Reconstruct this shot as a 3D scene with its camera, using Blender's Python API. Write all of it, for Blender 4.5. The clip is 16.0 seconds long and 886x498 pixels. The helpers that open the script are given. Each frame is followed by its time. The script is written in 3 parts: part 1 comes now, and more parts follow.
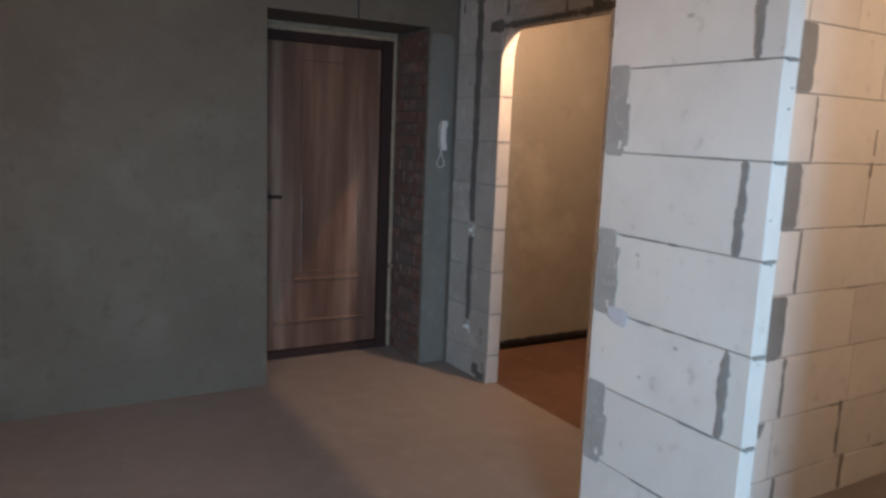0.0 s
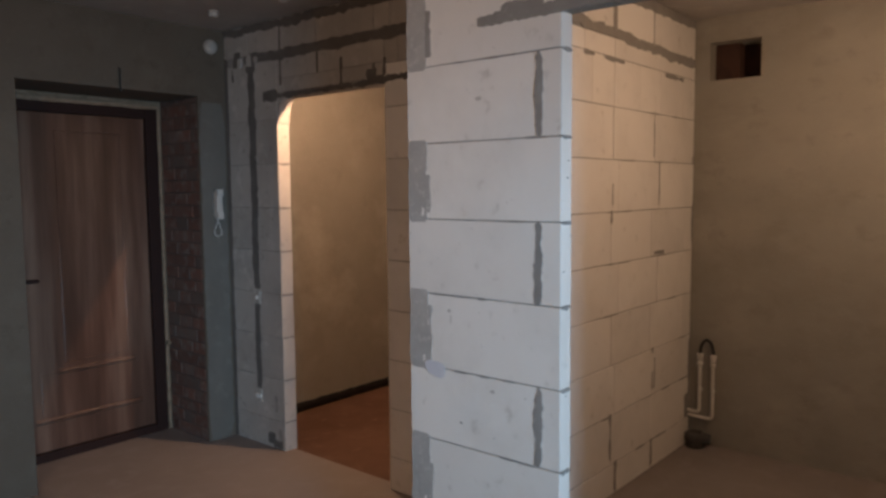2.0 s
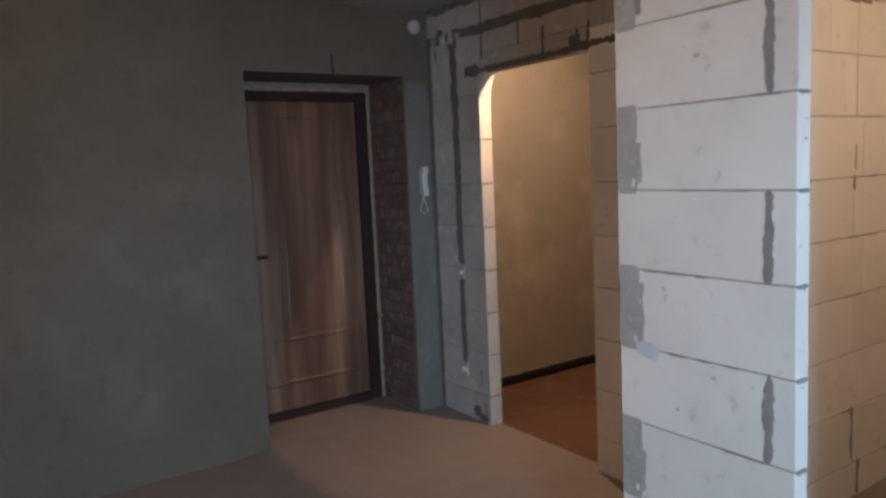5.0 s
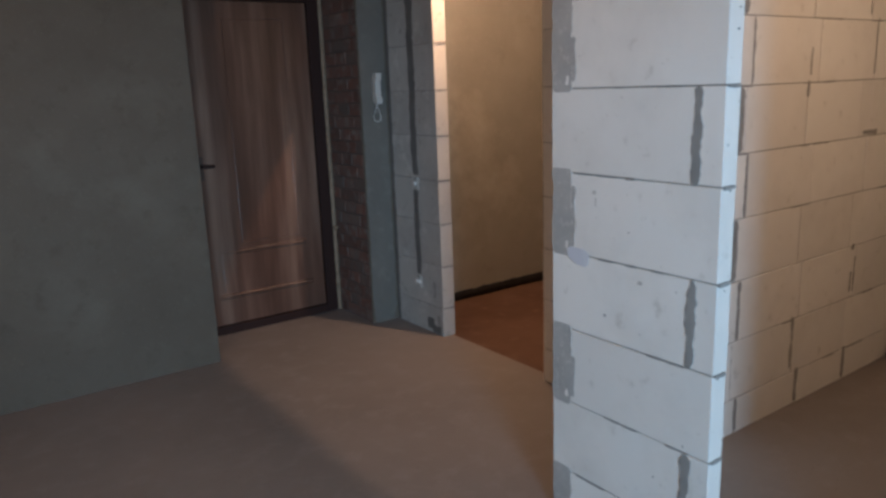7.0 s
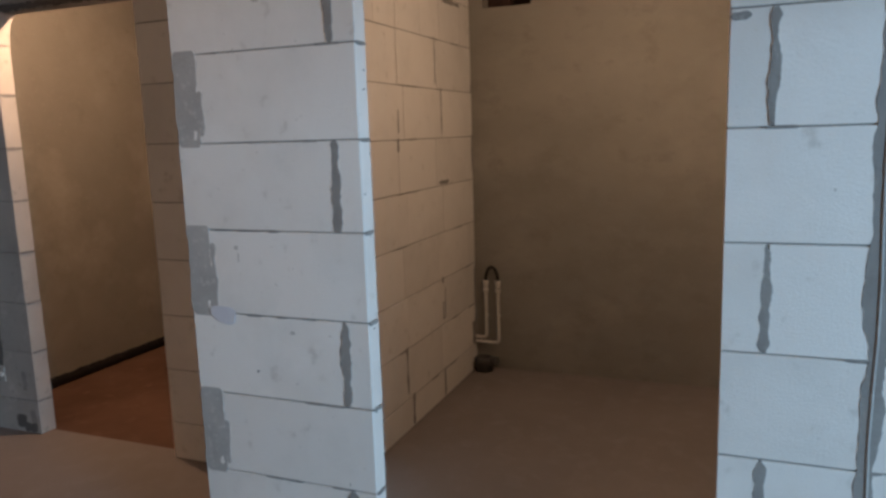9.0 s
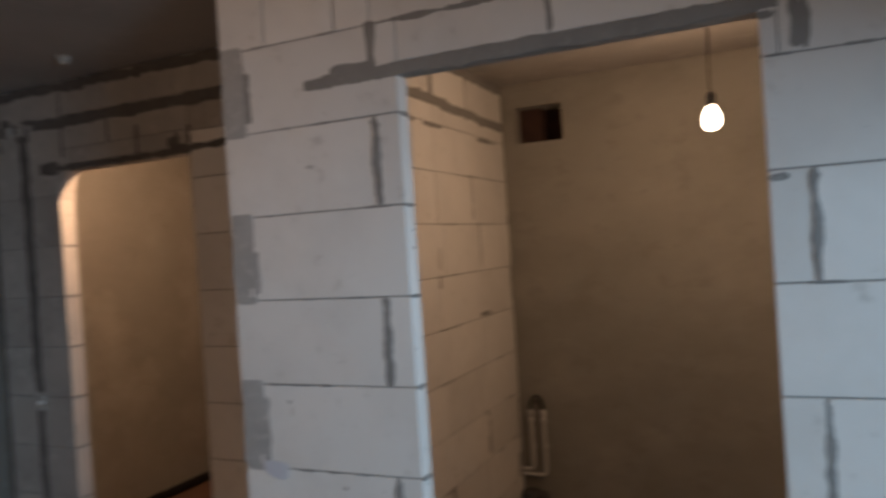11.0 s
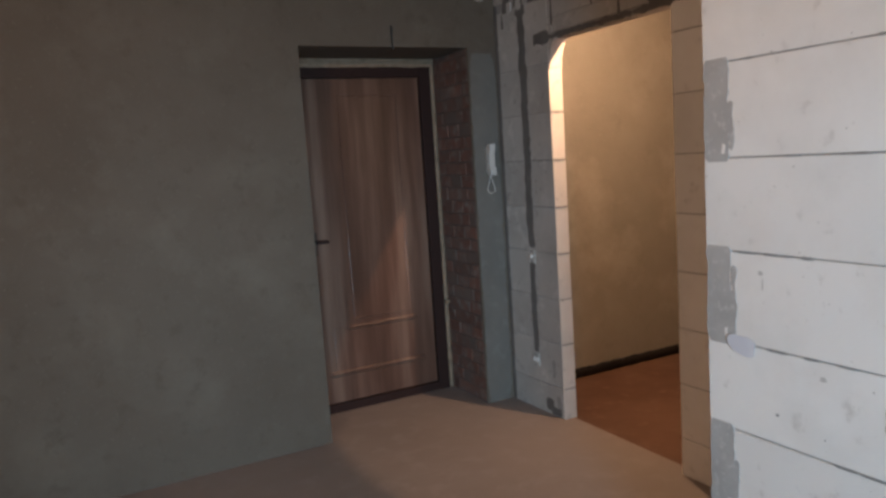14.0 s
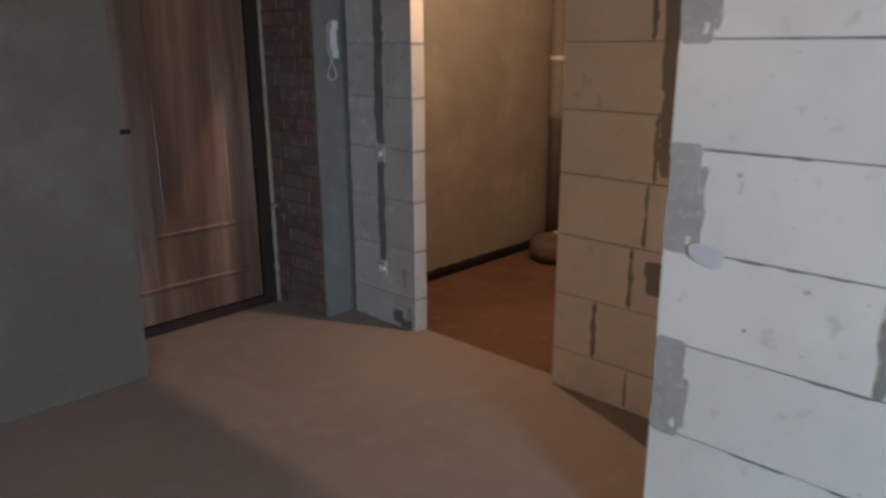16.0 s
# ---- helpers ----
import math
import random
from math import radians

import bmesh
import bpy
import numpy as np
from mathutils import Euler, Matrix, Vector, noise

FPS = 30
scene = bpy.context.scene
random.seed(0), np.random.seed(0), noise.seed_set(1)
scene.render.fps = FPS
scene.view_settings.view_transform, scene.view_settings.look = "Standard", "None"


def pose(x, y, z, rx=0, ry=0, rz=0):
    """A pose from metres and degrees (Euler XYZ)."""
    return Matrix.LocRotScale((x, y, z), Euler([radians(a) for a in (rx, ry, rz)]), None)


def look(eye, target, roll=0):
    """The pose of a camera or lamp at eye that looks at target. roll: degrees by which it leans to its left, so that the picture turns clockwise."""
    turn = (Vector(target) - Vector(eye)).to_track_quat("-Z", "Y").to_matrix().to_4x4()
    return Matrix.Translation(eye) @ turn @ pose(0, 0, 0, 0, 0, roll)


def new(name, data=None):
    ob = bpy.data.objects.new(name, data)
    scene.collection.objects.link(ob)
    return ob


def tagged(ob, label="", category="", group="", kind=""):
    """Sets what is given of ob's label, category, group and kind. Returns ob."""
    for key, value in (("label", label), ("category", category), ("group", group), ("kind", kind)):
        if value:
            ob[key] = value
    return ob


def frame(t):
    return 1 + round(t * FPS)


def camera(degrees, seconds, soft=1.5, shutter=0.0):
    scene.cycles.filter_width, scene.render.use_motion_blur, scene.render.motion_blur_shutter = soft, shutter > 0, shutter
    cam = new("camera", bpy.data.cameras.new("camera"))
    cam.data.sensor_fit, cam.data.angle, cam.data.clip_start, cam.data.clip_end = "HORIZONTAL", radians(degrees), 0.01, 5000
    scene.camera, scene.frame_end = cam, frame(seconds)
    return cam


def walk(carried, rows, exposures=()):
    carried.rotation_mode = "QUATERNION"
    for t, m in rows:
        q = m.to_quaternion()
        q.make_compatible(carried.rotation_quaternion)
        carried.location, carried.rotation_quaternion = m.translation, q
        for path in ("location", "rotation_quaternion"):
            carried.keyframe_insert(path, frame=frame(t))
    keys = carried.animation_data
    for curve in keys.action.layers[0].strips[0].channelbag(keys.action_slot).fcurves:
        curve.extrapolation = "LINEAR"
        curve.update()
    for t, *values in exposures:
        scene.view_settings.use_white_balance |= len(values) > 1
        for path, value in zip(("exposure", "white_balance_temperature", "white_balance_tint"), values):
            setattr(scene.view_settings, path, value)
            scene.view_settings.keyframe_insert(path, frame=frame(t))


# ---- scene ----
cam = camera(62.6, 16.0, soft=2.8, shutter=0.5)
PATH = [
    (0, (0.047, -0.087, 1.46), (1.049, 1.615, 1.144), 2.3),
    (0.5, (0.011, 0.015, 1.481), (1.018, 1.718, 1.188), 1.6),
    (1, (-0.099, 0.014, 1.512), (1.301, 1.432, 1.33), 1.7),
    (1.5, (-0.178, -0.017, 1.516), (1.378, 1.226, 1.329), 0.4),
    (2, (-0.188, -0.033, 1.521), (1.34, 1.247, 1.356), -0.5),
    (2.5, (-0.199, -0.024, 1.529), (1.288, 1.307, 1.392), -1.6),
    (3, (-0.191, -0.015, 1.54), (1.194, 1.424, 1.437), -2.5),
    (3.2, (-0.194, -0.007, 1.549), (1.133, 1.487, 1.463), -2.8),
    (5.5, (-0.077, 0.042, 1.482), (1.003, 1.697, 1.173), -2.3),
    (6, (0.022, 0.024, 1.446), (1.064, 1.683, 1.046), -2.0),
    (6.5, (0.041, 0.012, 1.45), (1.143, 1.623, 1.013), -2.2),
    (7, (0.051, 0.002, 1.442), (1.177, 1.596, 1.005), -2.1),
    (7.5, (0.047, 0.016, 1.432), (1.358, 1.476, 1.047), -0.7),
    (8, (-0.021, 0.107, 1.427), (1.587, 1.234, 1.045), -0.3),
    (8.2, (-0.059, 0.132, 1.425), (1.669, 1.063, 1.042), -0.3),
    (10.3, (-0.071, 0.147, 1.537), (1.827, 0.741, 1.329), -1.9),
    (10.5, (-0.078, 0.157, 1.569), (1.842, 0.711, 1.472), -1.8),
    (10.7, (-0.098, 0.165, 1.567), (1.817, 0.740, 1.531), -2.2),
    (11, (-0.111, 0.163, 1.552), (1.713, 0.984, 1.541), -3.7),
    (11.5, (-0.134, 0.24, 1.547), (1.52, 1.365, 1.543), -4.2),
    (12, (-0.055, 0.268, 1.545), (1.323, 1.716, 1.491), -4.6),
    (12.5, (0.037, 0.242, 1.528), (1.124, 1.919, 1.444), -4.1),
    (13, (0.069, 0.219, 1.497), (1.029, 1.966, 1.33), -3.5),
    (13.5, (0.063, 0.214, 1.49), (1.04, 1.947, 1.289), -3.7),
    (14, (0.059, 0.219, 1.471), (0.986, 1.974, 1.222), -3.8),
    (14.5, (0.048, 0.253, 1.448), (0.965, 1.999, 1.119), -3.1),
    (15, (-0.04, 0.401, 1.427), (1.027, 2.048, 1.04), -0.8),
    (15.5, (-0.104, 0.567, 1.435), (1.29, 1.922, 0.967), 0.0),
    (16, (-0.013, 0.829, 1.409), (1.376, 2.164, 0.871), -0.3),
]
walk(cam, [(t, look(eye, target, roll)) for t, eye, target, roll in PATH],
     [(0, 0.2, 6700, 16), (0.6, 0.15, 6700, 16), (1.2, -0.18, 6900, 18), (3.2, -0.2, 7000, 19), (5.3, 0.1, 6700, 16), (7, -0.02, 6500, 15), (7.5, -0.1, 6500, 15), (8.2, -0.17, 6500, 15),
      (10.3, -0.58, 6950, 17), (11, -0.6, 7000, 18), (11.6, -0.3, 7200, 19), (12, -0.1, 7400, 20), (13, 0.2, 7500, 20), (13.5, 0.3, 7300, 19), (14.4, 0.35, 7200, 18), (15, 0.4, 7000, 16),
      (16, 0.05, 6900, 16)])

# ---- light ----
world = bpy.data.worlds.new("world")
scene.world = world
world.use_nodes = True
wn = world.node_tree
sky = wn.nodes.new("ShaderNodeTexSky")
sky.sky_type = "NISHITA"
sky.sun_disc = False
sky.sun_elevation = radians(35)
sky.sun_rotation = radians(20)
wn.links.new(sky.outputs["Color"], wn.nodes["Background"].inputs["Color"])
wn.nodes["Background"].inputs["Strength"].default_value = 0.1


def lamp(name, kind, place, power, colour, size=0.03, size_y=None, target=None):
    data = bpy.data.lights.new(name, kind)
    data.energy, data.color = power, colour
    if kind == "AREA":
        data.shape, data.size, data.size_y = "RECTANGLE", size, size_y or size
    else:
        data.shadow_soft_size = size
    ob = new(name, data)
    ob.matrix_world = look(place, target) if target else pose(*place)
    return ob


WIN_X0, WIN_X1, WIN_Z0, WIN_Z1, ROOM_S, ROOM_W = -2.05, -0.65, 0.45, 2.15, -4.60, -4.2
lamp("window_daylight", "AREA", ((WIN_X0 + WIN_X1) / 2, ROOM_S + 0.05, (WIN_Z0 + WIN_Z1) / 2), 405, (0.43, 0.73, 1.0),
     WIN_X1 - WIN_X0, WIN_Z1 - WIN_Z0, ((WIN_X0 + WIN_X1) / 2, 0, (WIN_Z0 + WIN_Z1) / 2))
BULB = (2.9, 0.345, 1.975)
BATH_BULB = (2.565, 2.965, 2.184)
lamp("kitchen_bulb_light", "POINT", BULB, 21, (1.0, 0.68, 0.43), 0.035)
lamp("bathroom_bulb_light", "POINT", BATH_BULB, 46, (1.0, 0.64, 0.39), 0.004)
# Unseen warm fill added to light the pier, hall partition and room.
ROOM_FILL = (-0.3, 1.7, 2.25)
lamp("room_fill_light", "POINT", ROOM_FILL, 29, (1.0, 0.65, 0.40), 0.035)

# ---- materials ----


def material(name, base, rough=0.9, metal=0.0, spec=0.3):
    m = bpy.data.materials.new(name)
    m.use_nodes = True
    b = m.node_tree.nodes["Principled BSDF"]
    b.inputs["Base Color"].default_value = (*base, 1)
    b.inputs["Roughness"].default_value = rough
    b.inputs["Metallic"].default_value = metal
    b.inputs["Specular IOR Level"].default_value = spec
    return m


def mottled(name, layers, rough=0.9, bump=(), spec=0.25, vary=0.0, coords="Object", stretch=(1, 1, 1)):
    """layers: base colour, then (scale, detail, low, high, colour) painted over it where that noise is high; bump: (scale, height) rows."""
    m = material(name, layers[0], rough, 0.0, spec)
    t, b = m.node_tree, m.node_tree.nodes["Principled BSDF"]
    add, link = t.nodes.new, t.links.new
    if coords == "World":
        src = add("ShaderNodeNewGeometry").outputs["Position"]
    else:
        src = add("ShaderNodeTexCoord").outputs["Object"]
    mp = add("ShaderNodeMapping")
    mp.inputs["Scale"].default_value = stretch
    link(src, mp.inputs["Vector"])
    vec = mp.outputs["Vector"]
    info = add("ShaderNodeObjectInfo")
    if coords == "Object":
        shift = add("ShaderNodeVectorMath")
        shift.operation = "MULTIPLY_ADD"
        link(info.outputs["Random"], shift.inputs[0])
        shift.inputs[1].default_value = (37, 19, 53)
        link(vec, shift.inputs[2])
        vec = shift.outputs[0]
    col = None
    for scale, detail, low, high, colour in layers[1:]:
        n = add("ShaderNodeTexNoise")
        n.inputs["Scale"].default_value, n.inputs["Detail"].default_value = scale, detail
        n.inputs["Roughness"].default_value = 0.62
        link(vec, n.inputs["Vector"])
        r = add("ShaderNodeMapRange")
        r.inputs["From Min"].default_value, r.inputs["From Max"].default_value = low, high
        link(n.outputs["Fac"], r.inputs["Value"])
        mix = add("ShaderNodeMix")
        mix.data_type = "RGBA"
        link(r.outputs["Result"], mix.inputs["Factor"])
        if col is None:
            mix.inputs[6].default_value = (*layers[0], 1)
        else:
            link(col, mix.inputs[6])
        mix.inputs[7].default_value = (*colour, 1)
        col = mix.outputs[2]
    if vary and col is not None:
        hsv = add("ShaderNodeHueSaturation")
        r = add("ShaderNodeMapRange")
        r.inputs["To Min"].default_value, r.inputs["To Max"].default_value = 1 - vary, 1 + vary
        link(info.outputs["Random"], r.inputs["Value"])
        link(r.outputs["Result"], hsv.inputs["Value"])
        link(col, hsv.inputs["Color"])
        col = hsv.outputs["Color"]
    if col is not None:
        link(col, b.inputs["Base Color"])
    normal = None
    for scale, height in bump:
        n = add("ShaderNodeTexNoise")
        n.inputs["Scale"].default_value, n.inputs["Detail"].default_value = scale, 5
        link(vec, n.inputs["Vector"])
        bn = add("ShaderNodeBump")
        bn.inputs["Strength"].default_value, bn.inputs["Distance"].default_value = 0.7, height
        link(n.outputs["Fac"], bn.inputs["Height"])
        if normal is not None:
            link(normal, bn.inputs["Normal"])
        normal = bn.outputs["Normal"]
    if normal is not None:
        link(normal, b.inputs["Normal"])
    return m


M_BLOCK = mottled("aerated_concrete", [(0.82, 0.795, 0.755), (3.5, 4, 0.45, 0.75, (0.74, 0.715, 0.675)), (14, 6, 0.62, 0.74, (0.64, 0.61, 0.565)),
                                       (60, 3, 0.70, 0.76, (0.55, 0.52, 0.48))], 0.95, ((9, 0.004), (160, 0.0012)), 0.15, 0.05)
M_MORTAR = mottled("grey_block_adhesive", [(0.315, 0.305, 0.29), (6, 5, 0.4, 0.7, (0.255, 0.245, 0.235)), (50, 3, 0.6, 0.75, (0.365, 0.355, 0.34))],
                   0.95, ((25, 0.004), (120, 0.0015)), 0.15, coords="World")
M_MORTAR_PALE = mottled("dry_scraped_adhesive", [(0.44, 0.43, 0.41), (6, 5, 0.4, 0.7, (0.35, 0.34, 0.325)), (40, 4, 0.55, 0.72, (0.54, 0.53, 0.505))],
                       0.95, ((25, 0.003), (120, 0.0015)), 0.15, coords="World")
M_MORTAR_DARK = mottled("darker_grey_adhesive", [(0.160, 0.152, 0.144), (6, 5, 0.4, 0.7, (0.124, 0.116, 0.110)), (50, 3, 0.6, 0.75, (0.192, 0.184, 0.176))],
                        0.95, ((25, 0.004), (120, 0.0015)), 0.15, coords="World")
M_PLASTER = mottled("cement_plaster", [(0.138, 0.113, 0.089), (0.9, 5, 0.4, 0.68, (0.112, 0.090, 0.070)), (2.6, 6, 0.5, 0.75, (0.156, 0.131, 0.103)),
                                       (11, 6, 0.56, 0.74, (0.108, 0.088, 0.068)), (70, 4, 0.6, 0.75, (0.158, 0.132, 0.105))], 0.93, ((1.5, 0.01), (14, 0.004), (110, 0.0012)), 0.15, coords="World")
# Paler copy of the plaster, with bulb light put into the colour.
M_PLASTER_LIT = mottled("plaster_lit_tone", [(0.285, 0.267, 0.238), (0.8, 5, 0.4, 0.66, (0.230, 0.214, 0.189)), (2.4, 6, 0.5, 0.72, (0.332, 0.308, 0.273)),
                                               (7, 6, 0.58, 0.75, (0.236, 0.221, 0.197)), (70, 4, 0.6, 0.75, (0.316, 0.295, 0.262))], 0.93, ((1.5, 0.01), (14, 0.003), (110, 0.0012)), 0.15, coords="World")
# Palest copy, brightened in colour so the kitchen's back wall reads as lit.
M_PLASTER_KITCHEN_LIT = mottled("kitchen_plaster_lit_tone", [(0.335, 0.314, 0.276), (0.7, 5, 0.42, 0.64, (0.255, 0.238, 0.208)), (2.0, 6, 0.5, 0.72, (0.375, 0.350, 0.308)),
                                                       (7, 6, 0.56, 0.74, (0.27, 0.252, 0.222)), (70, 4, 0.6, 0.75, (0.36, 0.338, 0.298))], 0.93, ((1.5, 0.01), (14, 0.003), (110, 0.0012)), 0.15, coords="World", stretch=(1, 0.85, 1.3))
M_BATH_FLOOR = mottled("reddish_screed", [(0.165, 0.092, 0.064), (1.6, 5, 0.42, 0.68, (0.12, 0.064, 0.043)), (9, 6, 0.55, 0.75, (0.20, 0.118, 0.085)),
                                         (70, 4, 0.6, 0.72, (0.135, 0.074, 0.05))], 0.88, ((2.2, 0.006), (90, 0.001)), 0.2, coords="World")
M_SCREED = mottled("cement_screed", [(0.278, 0.242, 0.229), (1.1, 5, 0.4, 0.7, (0.240, 0.209, 0.197)), (8, 6, 0.5, 0.75, (0.305, 0.267, 0.253)),
                                    (75, 4, 0.58, 0.74, (0.235, 0.203, 0.187))], 0.9, ((2.2, 0.006), (90, 0.001)), 0.2, coords="World")
# Darker block tone for the hall partition's far pier and lintel.
M_BLOCK_HALL = mottled("darker_aerated_concrete", [(0.45, 0.43, 0.40), (3, 5, 0.42, 0.68, (0.37, 0.35, 0.325)), (9, 6, 0.55, 0.7, (0.52, 0.50, 0.47)), (22, 6, 0.6, 0.7, (0.31, 0.295, 0.275))],
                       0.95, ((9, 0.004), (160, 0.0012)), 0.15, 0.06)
M_BLOCK_END = mottled("paler_end_aerated_concrete", [(0.56, 0.53, 0.49), (4, 5, 0.42, 0.7, (0.48, 0.455, 0.42)), (18, 6, 0.6, 0.72, (0.40, 0.38, 0.35))],
                      0.95, ((9, 0.004), (160, 0.0012)), 0.15, 0.05)
M_SCUFF = mottled("rubbed_aerated_concrete", [(0.60, 0.575, 0.535), (30, 5, 0.42, 0.68, (0.52, 0.495, 0.46))], 0.95, ((60, 0.002),), 0.15, coords="World")
M_STAIN = mottled("damp_block_stain", [(0.33, 0.32, 0.30), (20, 5, 0.4, 0.7, (0.27, 0.26, 0.245))], 0.95, ((60, 0.002),), 0.15, coords="World")
M_CEIL = mottled("concrete_slab", [(0.425, 0.401, 0.372), (0.8, 5, 0.4, 0.7, (0.342, 0.319, 0.295)), (8, 6, 0.55, 0.75, (0.472, 0.448, 0.413))],
                 0.93, ((6, 0.003), (90, 0.001)), 0.15, coords="World")
M_BLACK = material("black_waterproofing", (0.012, 0.011, 0.011), 0.6)
M_WHITE = mottled("white_plastic", [(0.78, 0.77, 0.74), (20, 4, 0.5, 0.8, (0.68, 0.66, 0.62))], 0.45, (), 0.4)


# ---- shaping ----
def box(bm, lo, hi, bevel=0.0):
    made = bmesh.ops.create_cube(bm, size=1, matrix=Matrix.Translation([(a + b) / 2 for a, b in zip(lo, hi)]) @ Matrix.Diagonal((*[b - a for a, b in zip(lo, hi)], 1)))
    if bevel:
        edges = list({e for v in made["verts"] for e in v.link_edges})
        bmesh.ops.bevel(bm, geom=edges, offset=bevel, segments=2, affect="EDGES", profile=0.6)
    return made["verts"]


def solid(name, bm, mat, smooth=False):
    me = bpy.data.meshes.new(name)
    bmesh.ops.recalc_face_normals(bm, faces=bm.faces)
    bm.to_mesh(me)
    bm.free()
    if mat:
        me.materials.append(mat)
    if smooth:
        for p in me.polygons:
            p.use_smooth = True
    return new(name, me)


def part(name, bm, mat, parent, label="", smooth=False):
    ob = solid(name, bm, mat, smooth)
    ob.parent = parent
    return tagged(ob, label)


def boxes(name, rows, mat, bevel=0.0):
    bm = bmesh.new()
    for lo, hi in rows:
        box(bm, lo, hi, bevel)
    return solid(name, bm, mat)


# ---- structure ----
TOP = 2.47
PX, PT = 1.65, 0.060          # partition with the kitchen opening
CX, CT = 2.392, 0.085          # hall partition with the bathroom opening
NY0, NY1 = 1.585, 1.66        # partition between kitchen and hall
DY = 3.833                    # plastered wall with the entrance door
FX, BX = 4.02, 4.45           # back walls of kitchen and bathroom
KS = -1.7                     # kitchen's far side
RX0, RX1, RTOP, RY = 1.225, 2.205, 2.072, 4.263   # door recess
OY0, OY1, OTOP = 2.492, 3.335, 2.034         # bathroom opening
KY0, KY1, KTOP = 0.163, 1.058, 2.02        # kitchen opening

def sheet(name, outline, z0, z1, mat):
    """A flat slab over an outline in the plan."""
    bm = bmesh.new()
    face = bm.faces.new([bm.verts.new((x, y, z0)) for x, y in outline])
    up = bmesh.ops.extrude_face_region(bm, geom=[face])
    bmesh.ops.translate(bm, vec=(0, 0, z1 - z0), verts=[v for v in up["geom"] if isinstance(v, bmesh.types.BMVert)])
    return solid(name, bm, mat)


TX = CX + 0.065               # where the bathroom's screed begins
tagged(sheet("floor", [(ROOM_W - 0.2, ROOM_S), (5.0, ROOM_S), (5.0, NY0), (TX, NY0), (TX, RY + 0.2), (1.1, RY + 0.2), (1.1, DY + 0.2), (ROOM_W - 0.2, DY + 0.2)], -0.12, 0, M_SCREED),
       "dusty grey-brown cement screed floor", "floor", kind="structure")
tagged(sheet("floor_bathroom", [(TX, NY0), (5.0, NY0), (5.0, RY), (TX, RY)], -0.12, -0.002, M_BATH_FLOOR), "reddish brown screed floor of the bathroom", "floor", kind="structure")
tagged(boxes("ceiling", [((ROOM_W - 0.2, ROOM_S - 0.2, TOP), (1.095, RY + 0.4, TOP + 0.2)), ((1.105, ROOM_S - 0.2, TOP), (5.0, RY + 0.4, TOP + 0.2)),
                         ((1.08, ROOM_S, TOP + 0.01), (1.12, RY, TOP + 0.15))], M_CEIL), "grey concrete slab ceiling with a seam", "ceiling", kind="structure")
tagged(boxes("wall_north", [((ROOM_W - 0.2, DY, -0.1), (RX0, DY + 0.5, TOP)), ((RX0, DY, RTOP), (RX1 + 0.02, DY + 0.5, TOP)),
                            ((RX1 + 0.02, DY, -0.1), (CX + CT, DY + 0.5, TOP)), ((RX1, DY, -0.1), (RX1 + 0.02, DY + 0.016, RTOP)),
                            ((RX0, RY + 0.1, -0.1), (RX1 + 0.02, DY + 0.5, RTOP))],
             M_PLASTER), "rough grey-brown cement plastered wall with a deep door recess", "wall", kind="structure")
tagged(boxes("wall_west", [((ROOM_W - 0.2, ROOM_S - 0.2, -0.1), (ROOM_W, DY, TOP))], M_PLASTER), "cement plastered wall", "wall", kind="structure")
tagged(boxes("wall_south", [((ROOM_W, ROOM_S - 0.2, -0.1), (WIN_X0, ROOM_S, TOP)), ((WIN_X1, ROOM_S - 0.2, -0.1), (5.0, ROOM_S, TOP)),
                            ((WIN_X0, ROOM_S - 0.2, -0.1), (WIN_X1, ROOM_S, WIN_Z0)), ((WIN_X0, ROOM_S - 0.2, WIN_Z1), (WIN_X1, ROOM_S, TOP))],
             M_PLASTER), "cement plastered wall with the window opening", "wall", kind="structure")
# Unseen wall and lintel added to hold daylight off left wall and pier top.
tagged(boxes("wall_room_south", [((ROOM_W, -1.15, -0.1), (-1.0, -1.0, TOP)), ((-1.0, -1.15, 1.72), (PX, -1.0, TOP))], M_PLASTER), "unseen cross wall added to cut the daylight, with an opening", "wall", kind="structure")
VY0, VY1, VZ0, VZ1 = 1.222, 1.503, 2.118, 2.33
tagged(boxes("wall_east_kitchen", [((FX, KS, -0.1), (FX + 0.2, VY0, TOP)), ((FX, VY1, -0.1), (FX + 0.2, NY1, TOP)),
                                   ((FX, VY0, -0.1), (FX + 0.2, VY1, VZ0)), ((FX, VY0, VZ1), (FX + 0.2, VY1, TOP))], M_PLASTER_KITCHEN_LIT),
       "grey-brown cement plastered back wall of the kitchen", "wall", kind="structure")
tagged(boxes("wall_north_bathroom", [((CX + CT, 3.89, -0.1), (5.0, DY + 0.5, TOP))], M_PLASTER_LIT), "bare plastered side wall of the bathroom", "wall", kind="structure")
tagged(boxes("wall_east_bathroom", [((BX, NY1, -0.1), (BX + 0.2, 3.89, TOP))], M_PLASTER_LIT), "plastered back wall of the bathroom", "wall", kind="structure")
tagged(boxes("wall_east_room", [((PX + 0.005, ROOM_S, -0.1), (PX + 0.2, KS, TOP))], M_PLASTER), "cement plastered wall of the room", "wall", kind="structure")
tagged(boxes("wall_kitchen_south", [((PX + 0.2, KS - 0.1, -0.1), (FX + 0.2, KS, TOP))], M_PLASTER_LIT), "plastered side wall of the kitchen", "wall", kind="structure")

CELLS = {}


